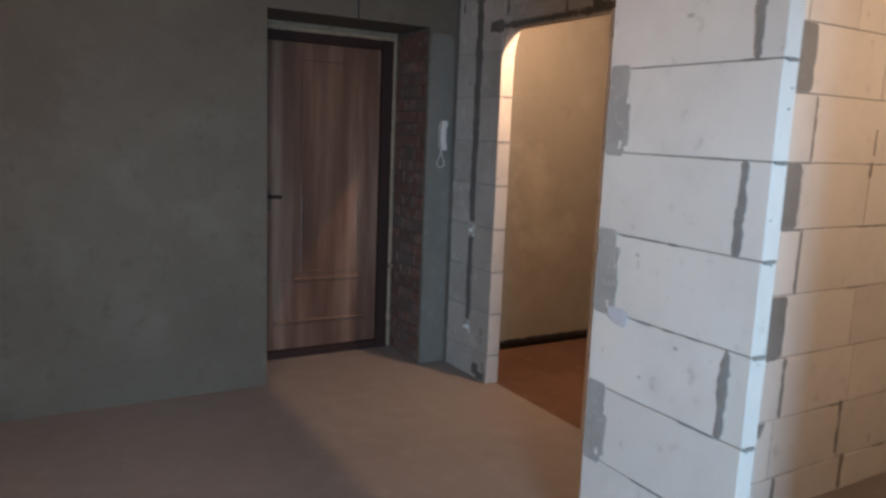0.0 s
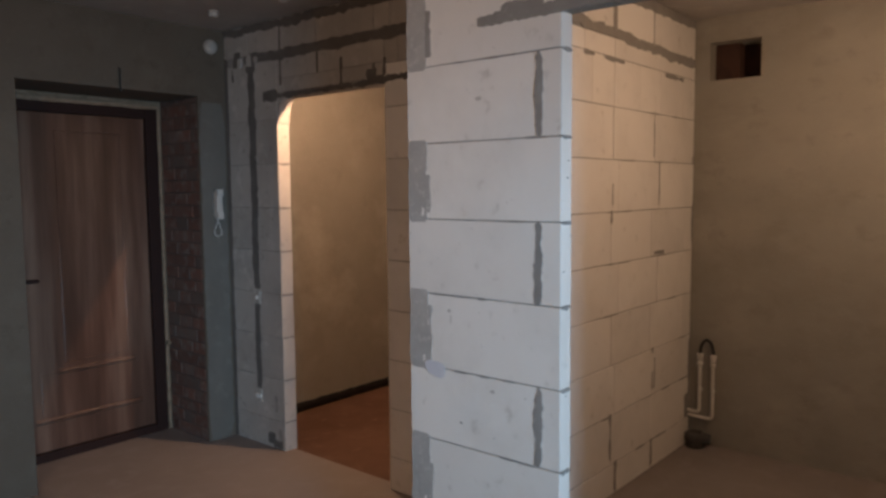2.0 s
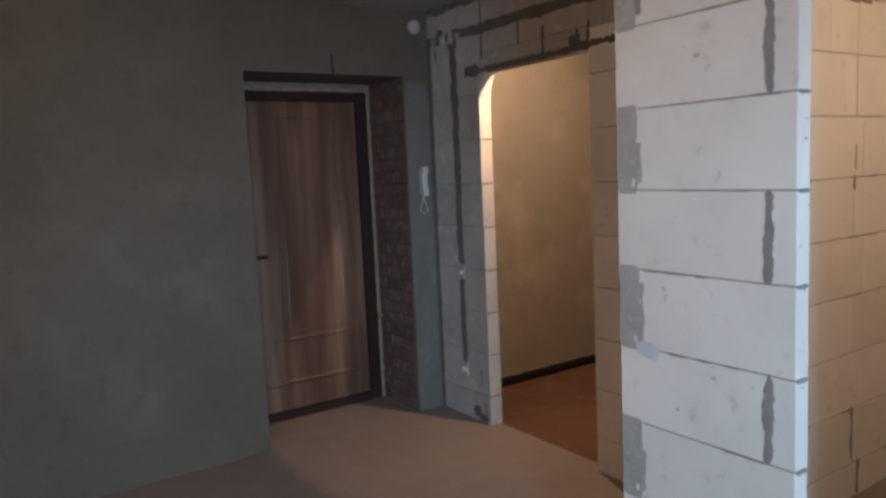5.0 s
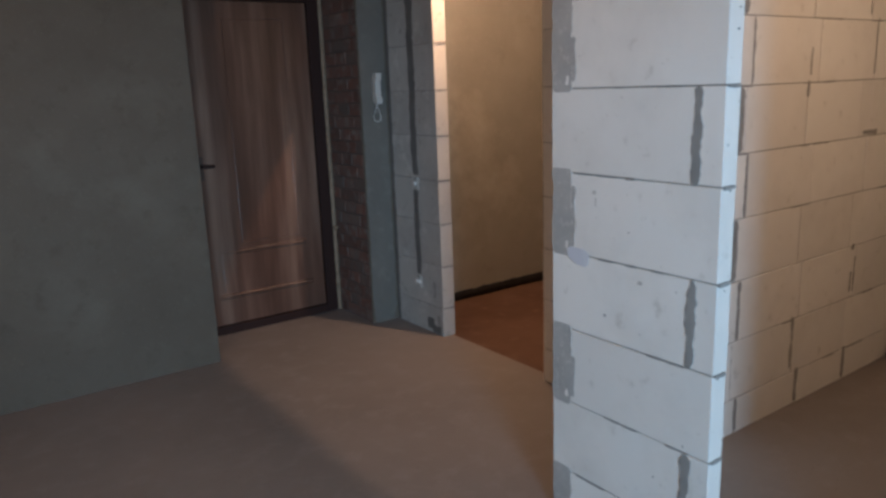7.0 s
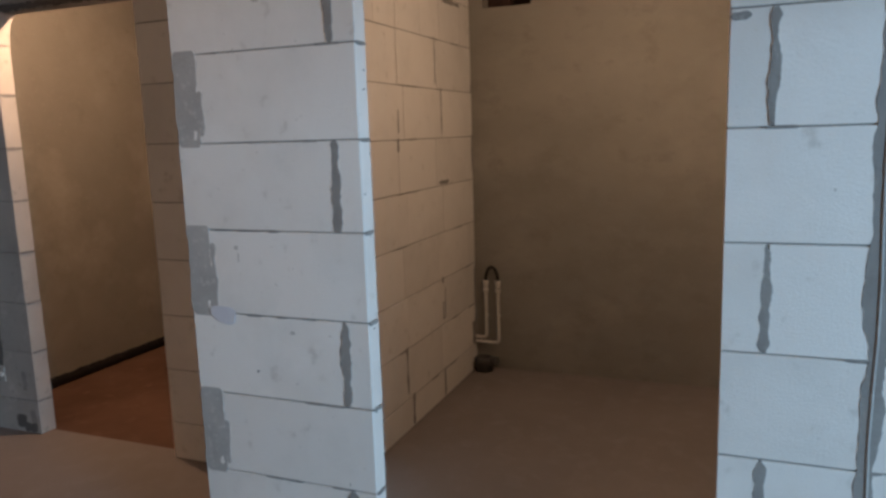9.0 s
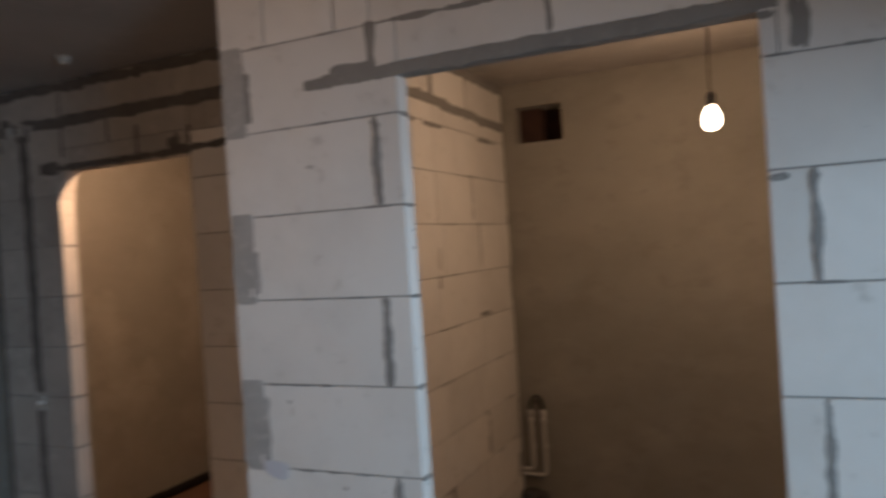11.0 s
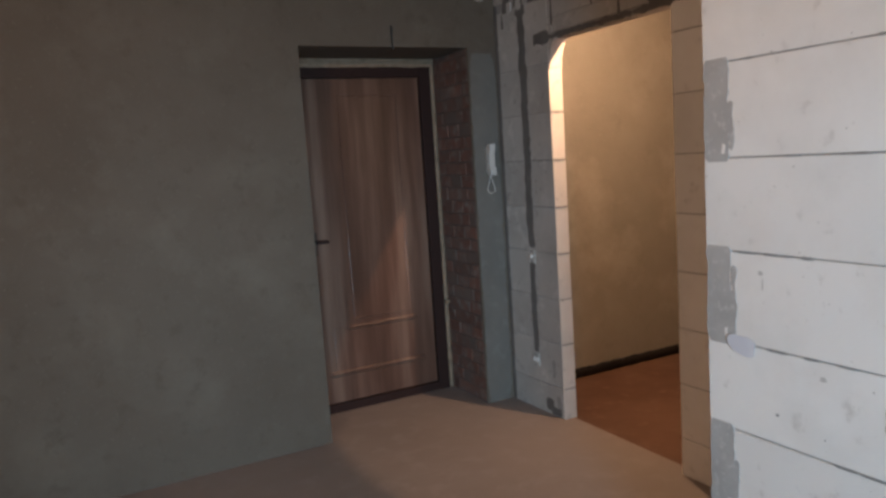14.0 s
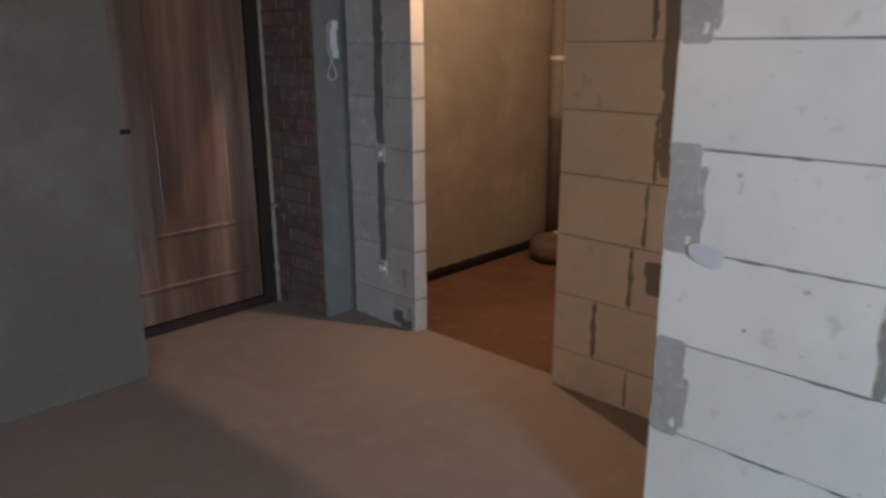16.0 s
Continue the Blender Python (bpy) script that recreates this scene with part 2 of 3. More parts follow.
def block(size, mat):
    key = (*[round(s, 3) for s in size], mat.name)
    if key not in CELLS:
        bm = bmesh.new()
        box(bm, [-s / 2 for s in key[:3]], [s / 2 for s in key[:3]], 0)
        bmesh.ops.bevel(bm, geom=bm.edges[:], offset=0.002, segments=1, affect="EDGES")
        me = bpy.data.meshes.new("block")
        bm.to_mesh(me)
        bm.free()
        me.materials.append(mat)
        if mat == M_BLOCK_HALL:          # end faces take a paler tone
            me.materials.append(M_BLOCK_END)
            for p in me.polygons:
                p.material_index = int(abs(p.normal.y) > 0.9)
        CELLS[key] = me
    return CELLS[key]


rng = random.Random(4)


def block_wall(name, label, along, d0, d1, core, cells, joint=0.004, dusty=lambda u, z: False):
    """A partition of blocks between the depths d0 and d1; along: 'x' or 'y'; core: rectangles of the mortar bed (u0,
    u1, z0, z1); cells: one rectangle a block; dusty: tells which cells take the darker block tone.
    """
    def at(u, d, z):
        return (u, d, z) if along == "x" else (d, u, z)
    wall = boxes(name, [(at(u0, d0 + 0.004, z0), at(u1, d1 - 0.004, z1)) for u0, u1, z0, z1 in core], M_MORTAR)
    tagged(wall, label, "wall", kind="structure")
    for u0, u1, z0, z1 in cells:
        size = at(u1 - u0 - joint, d1 - d0, z1 - z0 - joint)
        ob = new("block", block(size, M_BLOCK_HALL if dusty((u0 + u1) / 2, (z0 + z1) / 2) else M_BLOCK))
        ob.parent = wall
        ob.location = at((u0 + u1) / 2, (d0 + d1) / 2 + rng.uniform(-0.0012, 0.0012), (z0 + z1) / 2)
        ob.rotation_euler = (rng.uniform(-0.002, 0.002), rng.uniform(-0.002, 0.002), rng.uniform(-0.003, 0.003))
    return wall


Z = [-0.08, 0.17, 0.42, 0.67, 0.92, 1.17, 1.42, 1.67, 1.92, 2.17, TOP]


def run(u0, u1, cuts, z0, z1):
    edges = [u0, *[c for c in sorted(cuts) if u0 + 0.02 < c < u1 - 0.02], u1]
    return [(a, b, z0, z1) for a, b in zip(edges, edges[1:])]


cells = []
for i in range(8):
    lo, hi = Z[i], Z[i + 1]
    odd = i % 2
    cells += run(KY1, NY0 if not odd else NY1, [1.137] if odd else [], lo, hi)      # pier
    cells += run(KS, KY0, [-1.515, -0.915, -0.315] if odd else [-1.135, -0.535, 0.070], lo, hi)
cells += run(KY1, NY0, [], Z[8], Z[9])
cells += run(KS, KY0, [-1.12, -0.52, 0.125], Z[8], Z[9])
cells += run(KY0, KY1, [0.63], KTOP + 0.035, Z[9])
cells += run(KS, NY1, [-1.3, -0.8, -0.3, 0.1, 0.36, 0.85, 1.135, 1.25, 1.49], Z[9], TOP - 0.03)
wall_p = block_wall("wall_kitchen_front", "white aerated concrete block partition with an open doorway", "y", PX, PX + PT,
                    [(KY1 + 0.006, NY1 - 0.006, -0.08, TOP), (KS, KY0 - 0.006, -0.08, TOP), (KY0 - 0.006, KY1 + 0.006, KTOP, TOP)], cells)
N_CUTS = [[2.605, 3.07, 3.505], [2.56, 3.02, 3.47], [2.59, 3.05, 3.53], [2.555, 3.01, 3.45, 3.9], [2.60, 3.077, 3.536], [2.57, 3.0, 3.453, 3.9], [2.598, 3.072, 3.545], [2.55, 3.015, 3.488]]
ZN = [z - 0.018 for z in Z[:9]]
cells = []
for i in range(8):
    cells += run(PX + PT if i % 2 else PX + 0.004, FX, N_CUTS[i] + [1.98], ZN[i], ZN[i + 1])
cells += run(PX + PT, FX, [2.1, 2.5, 2.8, 3.02, 3.3, 3.55, 3.85], ZN[8], 2.13)
cells += run(PX + PT, FX, [2.3, 2.73, 3.02, 3.5], 2.13, 2.222)
cells += run(PX + PT, FX, [2.2, 2.7, 3.01, 3.45], 2.245, 2.425)
wall_n = block_wall("wall_partition", "white aerated concrete block partition between kitchen and hall", "x", NY0, NY1,
                    [(PX + 0.006, BX, -0.08, TOP)], cells)
cells = []
for i in range(8):
    cells += run(OY1, DY, [], Z[i], Z[i + 1])
    cells += run(NY1, OY0, [[2.14], [2.3], [2.15], [2.1], [2.08], [], [2.12], [2.05]][i], Z[i], Z[i + 1])
cells += run(OY1, DY, [3.6], 1.92, 2.25) + run(NY1, OY0, [2.0], 1.92, 2.13)
cells += run(OY0, OY1, [2.56, 2.80, 3.296], OTOP + 0.03, 2.14) + run(OY0, OY1, [2.99], 2.14, 2.25) + run(NY1, OY0, [2.0, 2.4], 2.13, 2.25)
cells += run(NY1, DY, [2.0, 2.45, 2.56, 2.99, 3.30, 3.6], 2.30, 2.43)
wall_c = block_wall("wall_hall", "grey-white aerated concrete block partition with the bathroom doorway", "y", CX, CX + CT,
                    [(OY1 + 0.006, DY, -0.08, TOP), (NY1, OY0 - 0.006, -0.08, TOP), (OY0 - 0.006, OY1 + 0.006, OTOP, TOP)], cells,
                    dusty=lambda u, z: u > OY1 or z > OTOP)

# ---- mortar smears on the block faces ----


def ragged(bm, at, u0, u1, z0, z1, wave, thick, upright=True):
    """A trowelled patch with uneven edges, thick metres proud; at(u, d, z) places it, d growing out of the wall."""
    seed = rng.uniform(0, 90)
    n = max(5, int(abs((z1 - z0) if upright else (u1 - u0)) / 0.008))
    rows = []
    lo, hi = (u0, u1) if upright else (z0, z1)
    narrow = (hi - lo) < 0.03
    for k in range(n + 1):
        s = k / n
        slow, quick, jag = (0.05, 0.17, 0.08) if wave > 0.013 else (0.11, 0.37, 0.25)
        a, b = [0.9 * noise.noise((seed + o, s * n * slow, 0.0)) + 0.7 * noise.noise((seed + o, s * n * quick, 3.0)) + rng.uniform(-jag, jag) for o in (0, 7)]
        end = 1 - (0.7 if narrow else 0.22) * max(0, abs(2 * s - 1) - 0.9) / 0.1
        if narrow:
            end *= 0.85 + 0.5 * noise.noise((seed + 20, s * n * 0.16, 5.0))
        mid, half = (lo + hi) / 2, (hi - lo) / 2 * end
        if upright:
            z = z0 + (z1 - z0) * s
            rows.append(((mid - half + a * wave, z), (mid + half + b * wave, z)))
        else:
            u = u0 + (u1 - u0) * s
            rows.append(((u, mid - half + a * wave), (u, mid + half + b * wave)))
    grid = []
    for p, q in rows:
        m = ((p[0] + q[0]) / 2, (p[1] + q[1]) / 2)
        w = thick * (0.8 + 0.25 * noise.noise((seed + 3, s * n * 0.2, 1.0)))
        grid.append([bm.verts.new(at(p[0], -0.004, p[1])), bm.verts.new(at(p[0] * 0.97 + m[0] * 0.03, w, p[1] * 0.97 + m[1] * 0.03)),
                     bm.verts.new(at(m[0], w * 1.1, m[1])),
                     bm.verts.new(at(q[0] * 0.97 + m[0] * 0.03, w, q[1] * 0.97 + m[1] * 0.03)), bm.verts.new(at(q[0], -0.004, q[1]))])
    for g, h in zip(grid, grid[1:]):
        for c in range(4):
            bm.faces.new((g[c], g[c + 1], h[c + 1], h[c]))
    for g in (grid[0], grid[-1]):
        bm.faces.new(g)


def smears(wall, at, rows, mat=None):
    for u0, u1, z0, z1, wave, thick, upright in rows:
        bm = bmesh.new()
        ragged(bm, at, u0, u1, z0, z1, wave, 0.0008 + thick * 0.3, upright)
        part("mortar_smear", bm, mat or M_MORTAR, wall)


def on_p(u, d, z):
    return (PX - d, u, z)


def on_p_end(u, d, z):
    return (u, KY1 - d, z)


def on_c(u, d, z):
    return (CX - d, u, z)


def on_c_end(u, d, z):
    return (u, OY1 - d, z)


def on_n(u, d, z):
    return (u, NY0 - d, z)


V, H = True, False
rows, patches = [], []
for i in range(0, 10, 2):        # where the cross wall's ends show
    lo, hi = Z[i], Z[i + 1]
    patches.append((NY0 - 0.012, NY1 - 0.003, lo - 0.01 if i else 0.0, hi + 0.012, 0.006, 0.003, V))
    if i < 8:
        patches.append((NY0 - 0.028, NY0 - 0.008, lo + 0.02 if i else 0.02, lo + rng.uniform(0.12, 0.22), 0.005, 0.0025, V))
for i in range(1, 9, 2):         # upright joints of the pier
    rows.append((1.122, 1.150, Z[i] + 0.002, Z[i + 1] - 0.002, 0.008, 0.003, V))
rows += [(1.130, 1.155, 1.50 - 0.33, 1.30, 0.006, 0.003, V), (1.124, 1.148, 1.69, 1.78, 0.006, 0.003, V)]
rows += [(1.075, 1.36, 2.016, 2.052, 0.012, 0.004, H), (0.12, 1.12, 2.018, 2.056, 0.008, 0.005, H), (1.12, 1.27, 2.022, 2.072, 0.008, 0.004, H),
         (0.125, 0.16, 2.03, 2.16, 0.006, 0.003, V), (0.62, 0.64, 2.06, 2.17, 0.004, 0.003, V), (1.12, 1.15, 2.05, 2.18, 0.005, 0.003, V),
         (0.36, 1.1, 2.160, 2.178, 0.006, 0.003, H)]
for i in range(0, 10, 2):        # upright joints of the other pier
    rows.append((0.060, 0.081, max(Z[i], 0) + 0.004, Z[i + 1] - 0.004, 0.006, 0.003, V))
    rows.append((-0.545, -0.525, max(Z[i], 0) + 0.004, Z[i + 1] - 0.004, 0.006, 0.003, V))
for i in range(1, 9, 2):
    rows.append((-0.327, -0.305, Z[i] + 0.03, Z[i] + 0.17, 0.006, 0.003, V))
rows += [(0.118, 0.16, 1.645, 1.662, 0.003, 0.003, H), (0.13, 0.165, 2.0, 2.02, 0.003, 0.003, H)]
for a in range(6):               # chased cable groove filled with adhesive
    rows.append((-0.164, -0.122, a * 0.42, a * 0.42 + 0.44, 0.016, 0.0035, V))
for z in Z[1:10]:                # squeezed joints
    for _ in range(3):
        u = rng.uniform(1.1, 1.5)
        rows.append((u, u + rng.uniform(0.03, 0.09), z - 0.004, z + 0.003, 0.0015, 0.0015, H))
    for _ in range(3):
        u = rng.uniform(-0.5, 0.1)
        rows.append((u, u + rng.uniform(0.03, 0.08), z - 0.006, z + 0.004, 0.002, 0.0015, H))
rows += [(-0.02, 0.17, 2.047, 2.082, 0.008, 0.004, H), (0.075, 0.10, 1.93, 2.05, 0.006, 0.003, V), (1.552, 1.588, 1.95, 2.10, 0.008, 0.003, V), (1.60, 1.63, 1.93, 2.14, 0.008, 0.003, V)]
smears(wall_p, on_p, rows)
smears(wall_p, on_p, patches, M_MORTAR_PALE)
smears(wall_p, on_p_end, [(PX + 0.004, PX + PT - 0.004, z - 0.008, z + 0.003, 0.003, 0.0015, H) for z in Z[1:9]])

rows = []
for i in range(8):               # ends of the hall partition keyed through, and the joints beside them
    lo, hi = max(ZN[i], 0) + 0.004, ZN[i + 1] - 0.004
    if i % 2:
        rows.append((2.41, 2.562, lo, hi, 0.007, 0.003, V))
    else:
        rows.append((N_CUTS[i][0] - 0.011, N_CUTS[i][0] + 0.011, lo, hi, 0.006, 0.002, V))
rows += [(3.466, 3.478, 1.675, 1.915, 0.003, 0.002, V), (3.003, 3.017, 1.43, 1.54, 0.004, 0.002, V), (3.54, 3.55, 1.425, 1.665, 0.003, 0.002, V),
         (2.992, 3.012, 1.345, 1.412, 0.006, 0.003, V), (3.49, 3.62, 1.158, 1.18, 0.006, 0.003, H), (3.484, 3.498, 0.43, 0.53, 0.004, 0.002, V), (3.48, 3.505, 0.63, 0.665, 0.005, 0.003, V),
         (2.996, 3.018, 0.175, 0.415, 0.006, 0.002, V), (3.476, 3.498, 0.004, 0.165, 0.007, 0.003, V), (3.055, 3.075, 0.004, 0.165, 0.006, 0.002, V), (3.515, 3.525, 0.43, 0.60, 0.003, 0.002, V)]
for i in range(8):
    for _ in range(3):
        u = rng.uniform(2.4, 3.9)
        rows.append((u, u + rng.uniform(0.05, 0.16), ZN[i + 1] - 0.005, ZN[i + 1] + 0.003, 0.002, 0.0015, H))
rows += [(PX + PT, 2.75, 2.232, 2.282, 0.0125, 0.004, H), (2.7, 3.2, 2.222, 2.268, 0.0125, 0.004, H), (3.12, 3.62, 2.207, 2.255, 0.0125, 0.004, H), (3.55, FX, 2.195, 2.243, 0.0125, 0.004, H), (PX + PT, FX, 2.415, 2.47, 0.0128, 0.005, H), (2.72, 2.82, 2.108, 2.134, 0.006, 0.002, H),
         (2.92, 3.12, 2.106, 2.132, 0.006, 0.002, H), (3.6, 3.85, 2.10, 2.128, 0.007, 0.002, H), (3.0, 3.04, 2.24, 2.42, 0.005, 0.003, V),
         (3.44, 3.46, 2.24, 2.42, 0.004, 0.002, V), (3.99, 4.02, 0.2, 0.62, 0.006, 0.003, V), (3.94, 4.02, 0.16, 0.30, 0.015, 0.003, V), (4.0, 4.02, 1.2, 1.7, 0.005, 0.003, V)]
smears(wall_n, on_n, rows)

rows = [(NY1, 3.63, 2.247, 2.303, 0.018, 0.005, H), (NY1, DY, 2.42, 2.47, 0.026, 0.006, H), (2.46, 3.45, 2.034, 2.062, 0.012, 0.005, H),
        (3.33, 3.46, 2.02, 2.085, 0.012, 0.004, H), (2.545, 2.615, 2.055, 2.115, 0.012, 0.004, V), (2.28, 2.60, 2.040, 2.074, 0.0125, 0.004, H), (2.475, 2.497, 2.07, 2.16, 0.008, 0.003, V), (2.80 - 0.01, 2.81, 2.06, 2.2, 0.005, 0.003, V),
        (2.555, 2.575, 2.06, 2.14, 0.005, 0.003, V), (2.975, 2.995, 2.14, 2.25, 0.003, 0.002, V), (3.29, 3.305, 2.10, 2.43, 0.003, 0.003, V),
        (3.80, 3.833, 0.0, 2.3, 0.006, 0.004, V), (3.74, 3.76, 2.16, 2.24, 0.008, 0.004, V)]
for a in range(5):
    rows.append((3.538, 3.600, 0.94 + a * 0.26, 0.94 + a * 0.26 + 0.29, 0.014, 0.0045, V))
rows += [(3.545, 3.596, 0.34, 0.87, 0.014, 0.004, V), (3.43, 3.50, 0.02, 0.09, 0.012, 0.002, V), (3.36, 3.45, 0.0, 0.05, 0.01, 0.002, H), (3.53, 3.62, 2.2, 2.29, 0.02, 0.004, V), (3.68, 3.74, 2.24, 2.33, 0.02, 0.004, V)]
for i, c in enumerate([2.14, 2.3, 2.15, 2.1, 2.08, None, 2.12, 2.05]):
    if c:
        rows.append((c - 0.012, c + 0.012, max(Z[i], 0) + 0.01, Z[i + 1] - 0.01, 0.008, 0.003, V))
rows += [(1.98, 2.07, 0.95, 1.5, 0.012, 0.003, V), (1.98, 2.08, 1.25, 1.9, 0.015, 0.003, V), (2.0, 2.09, 0.5, 0.63, 0.012, 0.003, V)]
# Smears beyond the near jamb use the darker adhesive tone.
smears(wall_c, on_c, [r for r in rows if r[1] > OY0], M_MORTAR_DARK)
smears(wall_c, on_c, [r for r in rows if r[1] <= OY0])
smears(wall_c, on_c_end, [(CX + 0.004, CX + CT - 0.004, z - 0.008, z + 0.003, 0.004, 0.002, H) for z in Z[1:9]])

# rounded fillet of adhesive in the upper corner of the bathroom opening
bm = bmesh.new()
pts = [(OY1 + 0.004, OTOP + 0.004), (OY1 - 0.07, OTOP + 0.004)]
for k in range(7):
    a = k / 6 * math.pi / 2
    pts.append((OY1 - 0.004 - 0.066 * (1 - math.sin(a)), OTOP - 0.14 + 0.14 * math.cos(a)))
face = bm.faces.new([bm.verts.new((CX + 0.003, u, z)) for u, z in pts])
ext = bmesh.ops.extrude_face_region(bm, geom=[face])
bmesh.ops.translate(bm, vec=(CT - 0.006, 0, 0), verts=[v for v in ext["geom"] if isinstance(v, bmesh.types.BMVert)])
part("corner_fillet", bm, M_BLOCK_HALL, wall_c)

# rubbed marks and nail holes on the pier, pale filler where the cable grooves meet
for u, z, w, h in ((1.474, 1.283, 0.012, 0.020), (1.452, 1.257, 0.010, 0.022), (1.481, 1.119, 0.013, 0.012), (1.309, 0.876, 0.026, 0.012), (1.476, 1.09, 0.006, 0.03), (1.46, 1.377, 0.02, 0.008),
                   (1.39, 1.355, 0.03, 0.010), (1.27, 1.06, 0.02, 0.014), (1.30, 1.52, 0.014, 0.018), (1.22, 0.60, 0.016, 0.02), (1.36, 1.80, 0.022, 0.012), (1.42, 0.52, 0.012, 0.018)):
    bm = bmesh.new()
    ragged(bm, on_p, u - w / 2, u + w / 2, z - h / 2, z + h / 2, w * 0.35, 0.0006, V)
    part("rub_mark", bm, M_SCUFF, wall_p)
for at, u, z, r in ((on_p, 1.435, 0.750, 0.004), (on_p, 1.139, 1.498, 0.003), (on_p, 1.169, 1.602, 0.004), (on_p_end, 1.69, 1.60, 0.0022), (on_p_end, 1.686, 1.55, 0.0025),
                    (on_p_end, 1.685, 1.16, 0.003), (on_p_end, 1.665, 1.275, 0.002), (on_p_end, 1.68, 0.90, 0.002), (on_p_end, 1.67, 0.66, 0.003)):
    bm = bmesh.new()
    ragged(bm, at, u - r, u + r, z - r, z + r, r * 0.4, 0.0006, V)
    part("nail_hole", bm, M_MORTAR, wall_p)
for u0, u1, z0, z1 in ((3.655, 3.69, 2.235, 2.29), (3.56, 3.60, 2.235, 2.30), (3.50, 3.54, 2.25, 2.285)):
    bm = bmesh.new()
    ragged(bm, on_c, u0, u1, z0, z1, 0.010, 0.007, V)
    part("filler_dab", bm, M_BLOCK_HALL, wall_c)
for u0, u1, z0, z1 in ((3.70, 3.76, 0.42, 0.62), (3.69, 3.74, 0.66, 0.85), (3.40, 3.43, 0.22, 0.32), (3.36, 3.40, 0.02, 0.12)):
    bm = bmesh.new()
    ragged(bm, on_c, u0, u1, z0, z1, 0.012, 0.0008, V)
    part("damp_stain", bm, M_STAIN, wall_c)

# crumbs of block showing through the patches
for z in (0.47, 0.965, 1.465):
    bm = bmesh.new()
    ragged(bm, on_p, 1.588, 1.600, z - 0.034, z - 0.008, 0.007, 0.002, V)
    part("crumb", bm, M_BLOCK, wall_p)

# pale tape stuck on the pier and small dowel marks
M_TAPE = mottled("translucent_tape", [(0.63, 0.64, 0.69), (30, 4, 0.45, 0.7, (0.70, 0.71, 0.74))], 0.5)
bm = bmesh.new()
ring = []
for k in range(28):
    a = k / 28 * 2 * math.pi
    r = (abs(math.cos(a)) ** 3 + abs(math.sin(a)) ** 3) ** (-1 / 3) * (1 + 0.08 * math.sin(3 * a + 1))
    ring.append((1.541 + 0.044 * r * math.cos(a), 0.917 + 0.026 * r * math.sin(a) + 0.006 * math.cos(a)))
face = bm.faces.new([bm.verts.new(on_p(u, 0.004, z)) for u, z in ring])
ext = bmesh.ops.extrude_face_region(bm, geom=[face])
bmesh.ops.translate(bm, vec=(-0.0015, 0, 0), verts=[v for v in ext["geom"] if isinstance(v, bmesh.types.BMVert)])
tagged(solid("adhesive_tape", bm, M_TAPE), "scrap of bluish tape stuck across a block joint", "tape")

# Thin strip over the same wall, paler and greyer to stand for daylight.
bm = bmesh.new()
ragged(bm, lambda u, d, z: (u, DY - d, z), RX1 + 0.004, CX - 0.012, -0.01, 2.04, 0.007, 0.004, V)
M_PLASTER_DAYLIT = mottled("plaster_daylit_tone", [(0.160, 0.150, 0.134), (3, 5, 0.42, 0.68, (0.134, 0.125, 0.111)), (14, 5, 0.55, 0.75, (0.182, 0.172, 0.154))], 0.92, ((14, 0.003), (110, 0.0012)), 0.15, coords="World")
tagged(solid("plaster_patch", bm, M_PLASTER_DAYLIT), "strip of wall beside the door recess, coloured paler for daylight", "plaster", kind="structure")
for _ in range(14):
    at, u = (on_p_end, rng.uniform(PX + 0.01, PX + PT - 0.01)) if rng.random() < 0.4 else (on_p, rng.uniform(1.09, 1.55))
    z, r = rng.uniform(0.05, 2.1), rng.uniform(0.0012, 0.003)
    bm = bmesh.new()
    ring = [bm.verts.new(at(u + r * (1 + 0.5 * math.sin(2.3 * a + z * 9)) * math.cos(a), 0.0018, z + r * 1.3 * math.sin(a))) for a in [k / 7 * 2 * math.pi for k in range(7)]]
    hub = bm.verts.new(at(u, 0.0022, z))
    for a, b in zip(ring, ring[1:] + ring[:1]):
        bm.faces.new((a, b, hub))
    part("pit", bm, M_MORTAR, wall_p)

# ---- entrance door in its recess ----
M_BRICK = mottled("old_brick", [(0.172, 0.088, 0.068), (8, 5, 0.4, 0.7, (0.13, 0.072, 0.059)), (14, 5, 0.50, 0.66, (0.185, 0.152, 0.134)), (3, 3, 0.45, 0.62, (0.13, 0.10, 0.087))],
                  0.95, ((30, 0.004), (120, 0.0015)), 0.15, 0.15)
M_BRICK_BED = mottled("brick_mortar", [(0.135, 0.096, 0.082), (9, 5, 0.4, 0.7, (0.10, 0.072, 0.062))], 0.95, ((40, 0.004),), 0.15, coords="World")
M_FOAM = mottled("assembly_foam", [(0.30, 0.215, 0.15), (18, 4, 0.45, 0.7, (0.21, 0.15, 0.10))], 0.8, ((40, 0.006),), 0.2)
M_FRAME = mottled("dark_brown_steel", [(0.030, 0.0135, 0.011), (60, 3, 0.5, 0.8, (0.040, 0.020, 0.016))], 0.7, ((300, 0.0004),), 0.2)


